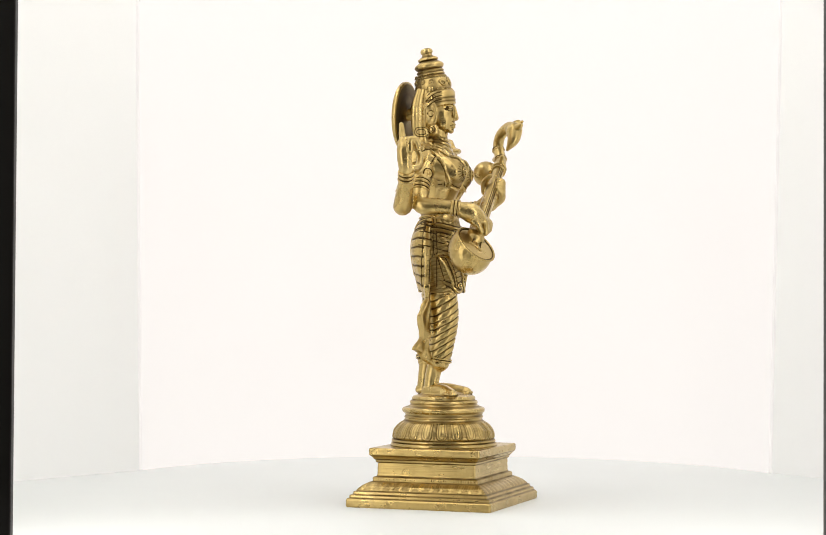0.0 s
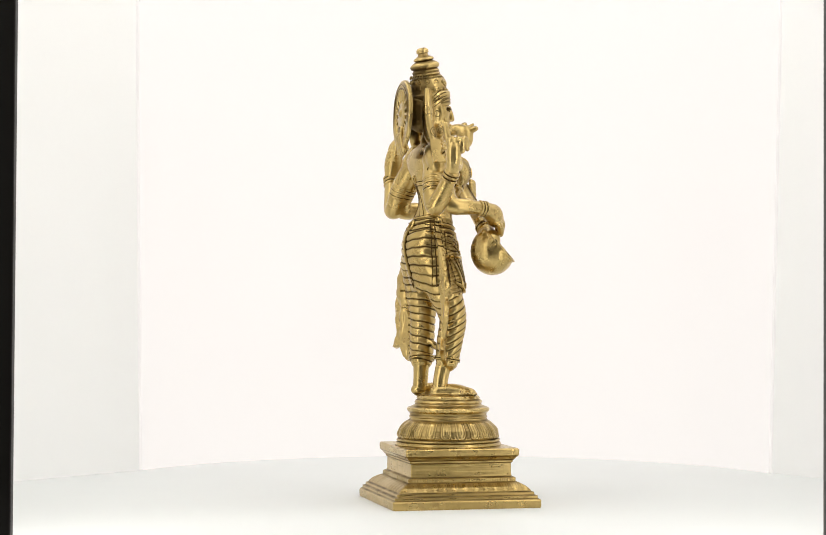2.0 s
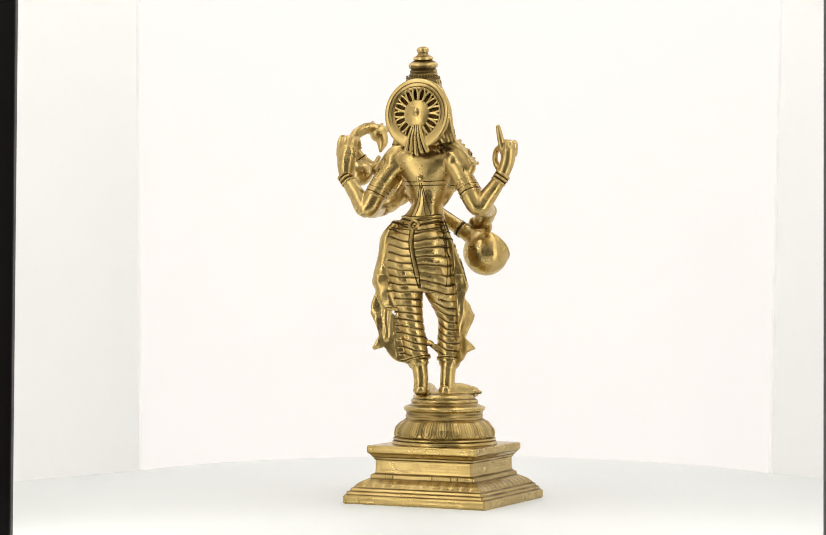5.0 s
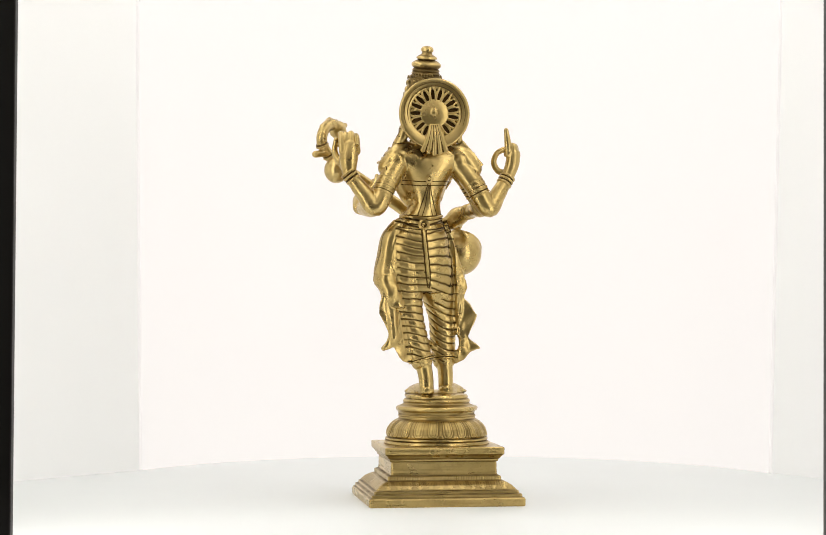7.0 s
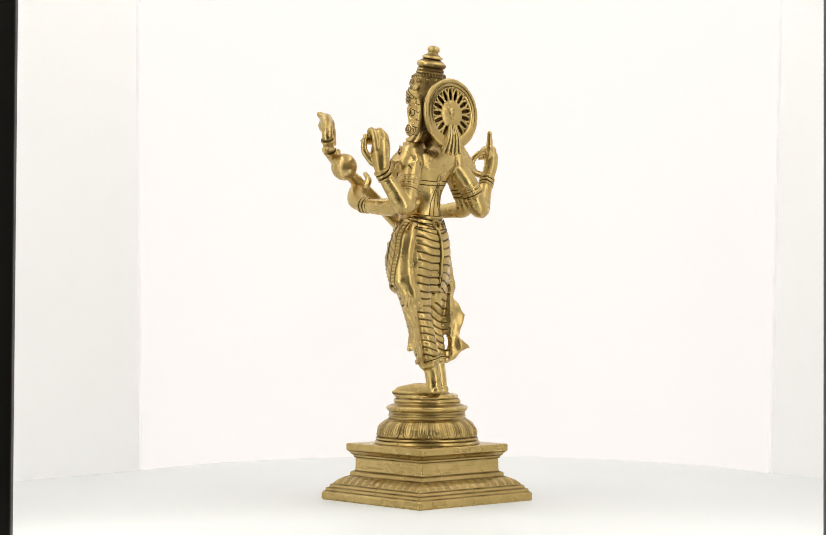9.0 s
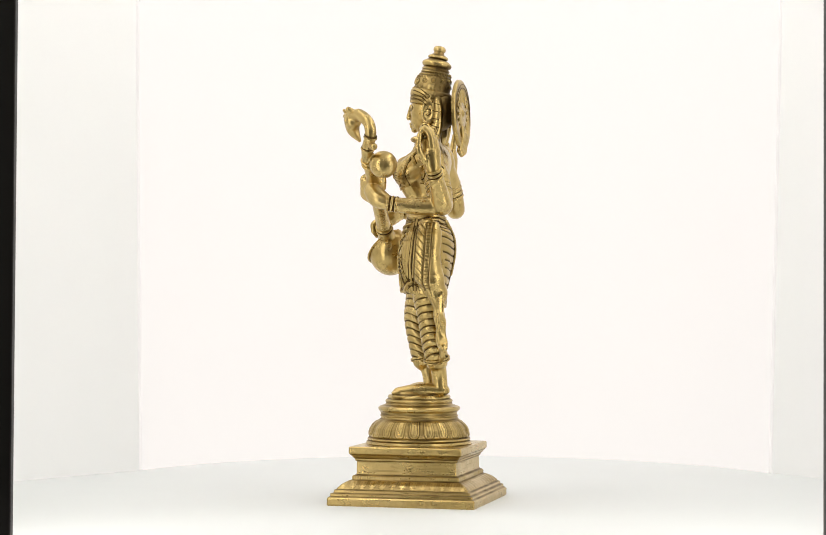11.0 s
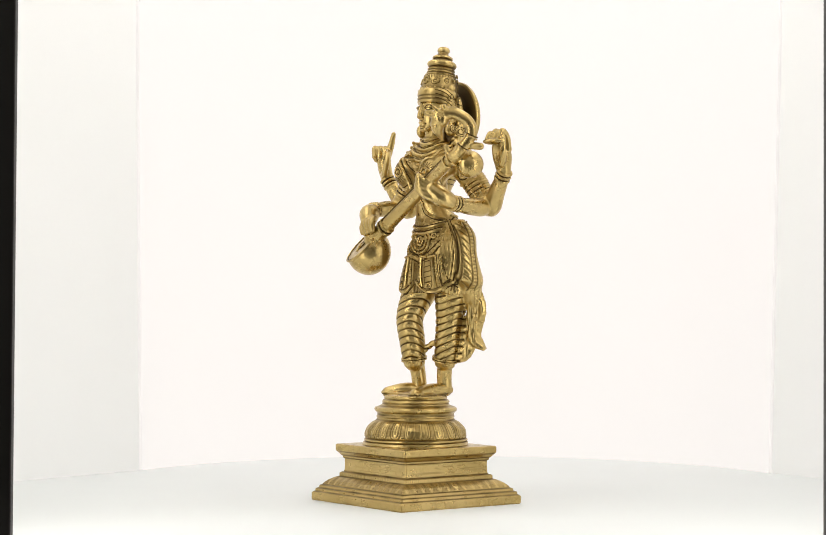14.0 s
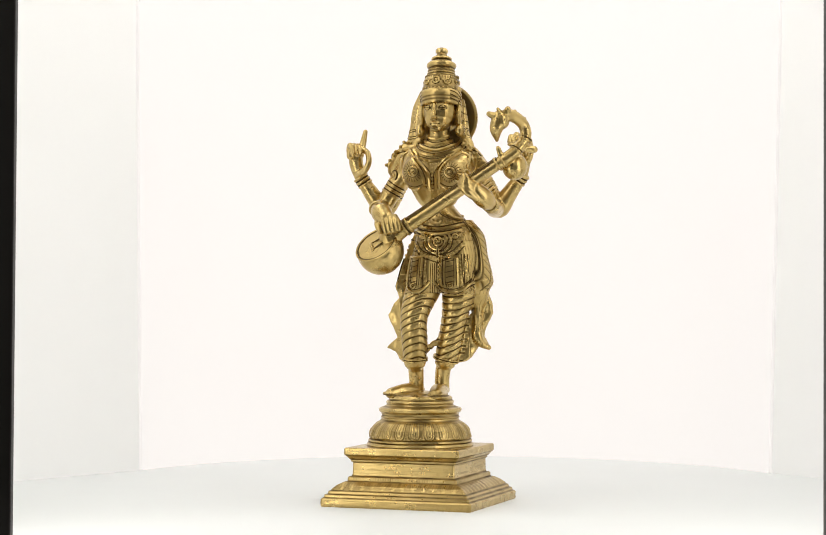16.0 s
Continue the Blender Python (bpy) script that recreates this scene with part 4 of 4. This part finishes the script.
    for k in range(-3, 4):
        f.line(at([(14.5 + k * 1.2, 166.5), (14.5 + k * 1.9, 162.6)]), 0.4)
    # framed panels on the thighs, fringes and tassels
    for x0, w in ((-1.0, 4.2), (22.6, 4.4)):
        for dx in (-w, -w + 1.7, w - 1.7, w):
            f.line(at([(x0 + dx, 160), (x0 + dx, 148), (x0 + dx * 0.9, 143)]), 0.42)
        for dx in (-w - 1.0, w + 1.0):
            f.cord(at([(x0 + dx, 160.5), (x0 + dx, 148), (x0 + dx * 0.9, 142.5)]), 0.8)
        for k in range(5):
            f.line(at([(x0 - w + 1.7, 158 - k * 3.4), (x0 + w - 1.7, 159.2 - k * 3.4)]), 0.45)
        f.cord(at([(x0 - w - 2, 162), (x0, 160.9), (x0 + w + 2, 162)]), 0.9)
        f.rosette(-x0, 142.6, 2.6, 0)
    for xx in (-6.2, 6.6, 15.6, 29.6, 33.0):
        for dx in (-0.9, 0.9):
            f.line(at([(xx + dx, 163), (xx + dx * 1.3, 152), (xx + dx * 1.8, 141)]), 0.4)
        for k in range(8):
            f.bead(-xx, 161 - k * 2.5, 0.75)
    for k in range(5):
        f.line(at([(10.2 + k * 1.3, 157), (9.8 + k * 1.5, 146), (9.4 + k * 1.7, 137)]), 0.42)
    for x0, x1, zz in ((-8.0, 9.0, 140.6), (12.5, 35, 140.8)):
        q = [(x0, zz + 4), ((x0 * 3 + x1) / 4, zz - 1), ((x0 + x1) / 2, zz - 2.2), ((x0 + x1 * 3) / 4, zz - 0.6), (x1, zz + 4)]
        f.cord(at(q), 0.9)
        f.line(at([(a, b + 1.6) for a, b in q]), 0.45)
        f.line(at([(a, b - 1.5) for a, b in q]), 0.5)
    # crown front jewel
    crown = Chaser(out, BVHTree.FromPolygons([Vector(p) for p in out.v], out.f), (0, 1, 0), -60)
    crown.rosette(-10.4, 278.2, 3.6, 0)
    for dx in (-7.0, 7.0):
        crown.rosette(-10.4 - dx, 277.0, 2.6, 0)
    for k in range(-4, 5):
        crown.bead(-10.4 - k * 2.6, 273.0 - abs(k) * 0.1, 0.7)
    # arched lines of the head band, from both sides
    full = BVHTree.FromPolygons([Vector(p) for p in out.v], out.f)
    for way, k, start in (((1, 0, 0), 1, -90), ((-1, 0, 0), -1, -110)):
        s = Chaser(out, full, way, start)
        for q in range(4):
            z0 = 274.0 - q * 2.5
            s.line([(k * -3.5, z0), (k * 2.0, z0 - 1.0), (k * 7.0, z0 - 3.2), (k * 10.5, z0 - 6.0)], 0.45)
    # engraved crown tiers, all round
    for tilt in range(36):
        a = 2 * math.pi * tilt / 36
        ca, sa = math.cos(a), math.sin(a)
        for z0, z1, r0, r1, ax in ((272.0, 273.6, 12.4, 12.2, 11.2), (279.6, 281.2, 11.2, 10.9, 12.4)):
            if tilt % 2 == 0 or z0 > 279:
                out.tube([(10.4 + r0 * ca, ax + r0 * sa, z0), (10.4 + r1 * ca, ax + r1 * sa, z1)], 0.3, n=5, dark=0.6, curve=False)
    for tilt in range(12):
        a = 2 * math.pi * (tilt + 0.5) / 12
        p = (10.4 + 11.6 * math.cos(a), 11.8 + 11.6 * math.sin(a), 277.0)
        ring_round(out, p, (math.cos(a), math.sin(a), 0.1), 1.6, 0.3, n=14, dark=0.6)
        out.ball(p, 0.8, n=10)
    # fine line round the rim of the disc
    for r in (20.2, 17.8):
        out.tube([(6.4 + r * math.cos(a), 31.1, 255.06 + r * math.sin(a)) for a in np.linspace(0, 2 * math.pi, 64)], 0.3, n=5, dark=0.8, curve=False)
    # armlets with a round boss, and lace along the breast
    for l, u in ((FR, (-0.6, -0.8, 0.1)), (FL, (0.5, -0.85, 0.1)), (RR, (-0.9, 0.3, 0.3)), (RL, (0.9, 0.3, 0.3))):
        c = catmull(l, 12)
        p = c[int(0.17 * (len(c) - 1))] + np.array(u) / np.linalg.norm(u) * 6.0
        out.ball(tuple(p), (1.4, 1.4, 1.6), n=12)
        ring_round(out, tuple(p), u, 2.4, 0.7, n=18)
        ring_round(out, tuple(p), u, 3.4, 0.45, n=18, dark=0.95)
    for k in range(-9, 10):
        u = 10.3 + k * 1.25
        z = 226.6 + abs(k) ** 1.7 * 0.19
        f.line(at([(u, z), (u + k * 0.08, z - 1.9)]), 0.33)
    for k in range(-7, 8):
        u = 10.3 + k * 1.3
        f.bead(-u, 233.6 + abs(k) ** 1.7 * 0.2, 0.7)
    # back: breast band with its loop, waist cords, bow and seam
    b = Chaser(out, tree, (0, -1, 0), -60)
    for z in (211.6, 209.0):
        b.line([(-8, z + 0.2), (2, z - 0.4), (9, z - 0.6), (16, z - 0.6), (25, z + 0.6)], 0.45)
    b.circle(8.4, 212.8, 2.3, 0.7, sx=0.8)
    b.circle(8.4, 212.8, 1.3, 0.4, 1)
    for g in (-1, 1):
        b.line([(8.4 + g * 0.6, 210), (8.6 + g * 2.2, 203), (8.8 + g * 4.2, 196), (9.2 + g * 6.8, 188)], 0.45)
        b.line([(8.4 + g * 0.2, 208), (8.6 + g * 0.9, 202), (8.8 + g * 1.8, 195), (9.2 + g * 3.6, 188.5)], 0.38)
    for z in (188.6, 186.0, 183.0, 179.6):
        b.line([(-3, z + 1.6), (4, z), (11, z - 0.6), (19, z), (29, z + 1.4)], 0.5)
    b.cord([(-2, 188.8), (4, 187.6), (11, 187.0), (19, 187.4), (27, 188.6)], 0.8)
    b.circle(12.2, 182.4, 2.9, 1.0)
    b.circle(12.2, 182.4, 1.6, 0.5, 1)
    b.cord([(12.4, 179), (12.0, 170), (11.0, 162), (9.4, 150)], 1.0, 0, 0.1)
    for dx in (-1.5, 1.5):
        b.line([(12.4 + dx, 179), (12.0 + dx, 170), (11.0 + dx, 162), (9.4 + dx, 150), (8.6 + dx * 0.3, 141)], 0.5)
    # shoulder curls, ear rings and hair from both sides
    for way, g, cx in (((1, 0, 0), -1, 0), ((-1, 0, 0), 1, 0)):
        s = Chaser(out, tree, way, -90 if g < 0 else -110)
        y0 = 8.5 if g < 0 else 11.6
        k = 1 if g < 0 else -1
        for r in (1.2, 2.4):
            s.circle(k * (y0 - 1.4), 245.3, r, 0.38, 1)
        s.circle(k * (y0 + 4), 243.4, 1.8, 0.38, 1)
        s.circle(k * (y0 + 4), 243.4, 3.2, 0.38, 1)
        s.circle(k * y0, 256, 2.0, 0.45, 1)
        s.circle(k * (y0 - 0.5), 266.3, 1.4, 0.38, 1)
        for q in range(5):
            s.line([(k * (y0 - 9), 262 + q * 1.9), (k * (y0 - 6), 264 + q * 1.9), (k * (y0 - 2.6), 266.5 + q * 1.2)], 0.34)
        for q in range(6 if g > 0 else 0):
            s.line([(k * (y0 + 3), 262 - q * 5), (k * (y0 + 8), 260.5 - q * 5)], 0.4)
        s.line([(k * (y0 + 2), 228), (k * (y0 - 3), 232), (k * (y0 - 7), 228), (k * (y0 - 5), 222)], 0.5)
        s.cord([(k * (y0 + 2), 229.4), (k * (y0 - 3), 233.6), (k * (y0 - 8.4), 228.6), (k * (y0 - 6.2), 221)], 0.8)
        near = Chaser(out, tree, way, -16 if g < 0 else -38)
        for dz in (0, 2.8, 5.6):
            near.cord([(k * (y0 - 5 - dz), 230 - dz), (k * (y0 - 11 - dz * 0.4), 224.5 - dz), (k * (y0 - 14 - dz * 0.3), 216 - dz), (k * (y0 - 12), 208)], 0.8)
            near.line([(k * (y0 - 5 - dz), 228.6 - dz), (k * (y0 - 11 - dz * 0.4), 223.1 - dz), (k * (y0 - 13.2 - dz * 0.3), 215 - dz), (k * (y0 - 11), 208)], 0.5)
        for zz in (181, 176.5, 172, 167.5)[:4 if g < 0 else 0]:
            s.line([(k * 16, zz + 2), (k * 8, zz + 1), (k * 0, zz - 1.5), (k * -6, zz - 2.5)], 0.42)
        for dx in (-3.5, -1.5, 3.0, 5.0)[:4 if g < 0 else 2]:
            s.line([(k * (8 + dx), 186), (k * (7 + dx * 1.2), 165), (k * (6 + dx * 1.4), 142)], 0.4)
        for q in range(12 if g < 0 else 0):
            s.bead(k * 6.4, 183 - q * 3.4, 0.8)
    # lute: strings, frets, rim, bridge
    w = np.array(VEENA[1]) - np.array(VEENA[0])
    w /= np.linalg.norm(w)
    nb = np.array(BOARD) / np.linalg.norm(BOARD)
    up = nb - w * (nb @ w)
    up /= np.linalg.norm(up)
    sd = np.cross(w, up)
    for k in (-1, 0, 1):
        p = [tuple(np.array(along(*VEENA, t)) + up * (5.0 - 1.0 * t) + sd * k * 1.3) for t in (0.02, 0.3, 0.6, 0.92)]
        out.tube(p, 0.3, n=6, dark=0.8)
    for t in (0.0, 0.04, 0.9, 0.95):
        ring_round(out, along(*VEENA, t), w, 5.1 - 1.0 * t, 0.8)
    ring_round(out, along(*VEENA, 0.02), w, 5.1, 0.6, dark=0.95)
    e1 = np.cross(nb, (0, 0, 1))
    e1 /= np.linalg.norm(e1)
    e2 = np.cross(nb, e1)
    c = np.array(GOURD) + nb * 5.6
    for r, th, dk in ((14.4, 0.7, 0.0), (13.4, 0.5, 0.9)):
        ring = [tuple(c + (e1 * math.cos(a) + e2 * math.sin(a)) * r + nb * 0.2) for a in np.linspace(0, 2 * math.pi, 40)]
        out.tube(ring, th, n=6, dark=dk, curve=False)
    for k in (-1, 1):
        out.tube([tuple(c - w * 3 + np.cross(nb, w) * 3.5 * k + nb * 0.6), tuple(c + w * 9 + np.cross(nb, w) * 2.2 * k + nb * 0.6)], 0.5, n=6, dark=0.9, curve=False)
    out.tube([tuple(c - w * 3 - np.cross(nb, w) * 4 + nb * 0.6), tuple(c - w * 3 + np.cross(nb, w) * 4 + nb * 0.6)], 1.2, n=8, curve=False)
    # beast's eyes and collar
    for p in ((60.6, -30.5, 247.6), (67.4, -31.4, 247.8)):
        out.ball(p, 1.2, 0.0, 10)
    for q, d in (((75.6, -13.2, 236), (0.4, 0.3, 1)), ((70.6, -16.4, 229.2), (0.5, 0.3, 0.8))):
        ring_round(out, q, d, 3.9, 0.6)
        ring_round(out, tuple(np.array(q) + np.array(d) * 1.2), d, 3.7, 0.5, dark=0.9)
    # toes and sandal lines
    for k in range(4):
        a = k - 1.5
        out.tube([(-15.0 + a * 1.5, -9.0 - a * 0.9, 74.2), (-18.2 + a * 1.5, -13.9 - a * 0.7, 72.0)], 0.35, n=6, dark=0.95, curve=False)
        out.tube([(14.2 + a * 1.85, -8.6, 74.4), (15.0 + a * 1.9, -14.0, 72.0)], 0.35, n=6, dark=0.95, curve=False)


def build_statue():
    brass = brass_material()
    head = Shape()
    core, finer = core_body(head), limbs()
    tree = BVHTree.FromPolygons([Vector(p) for p in core.v + head.v], core.f + [tuple(i + len(core.v) for i in f) for f in head.f])
    n = len(head.v)
    head.v += finer.v
    head.f += [tuple(i + n for i in f) for f in finer.f]
    co, no, faces = fused(core, 0.00045, 9)
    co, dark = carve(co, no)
    co2, no2, faces2 = fused(head, 0.00042, 2)
    co2, dark2 = carve_head(co2, no2)
    faces += [tuple(i + len(co) for i in f) for f in faces2]
    co, dark = np.concatenate([co, co2]), np.concatenate([dark, dark2])
    out = Shape()
    out.v = [tuple(p) for p in co]
    out.f = list(faces)
    out.t = list(dark)
    details(out, tree)
    pedestal(out)
    me = bpy.data.meshes.new("statue")
    v = np.array(out.v) + np.array([OFF_X, OFF_Y, 0.0])
    me.from_pydata((v * 0.001).tolist(), [], out.f)
    me.polygons.foreach_set("use_smooth", [True] * len(me.polygons))
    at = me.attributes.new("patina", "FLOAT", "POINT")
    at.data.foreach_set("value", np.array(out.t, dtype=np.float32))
    me.update()
    me.set_sharp_from_angle(angle=radians(55))
    me.materials.append(brass)
    ob = new("statue", me)
    return tagged(ob, "polished antique brass four-armed lute player statue on a square pedestal", "statue")


def motions():
    walk(STATUE, [(0.5 * k, pose(0, 0, 0, 0, 0, TURN_0 + TURN_RATE * 0.5 * k)) for k in range(33)])


build_world()
build_box()
STATUE = build_statue()
motions()
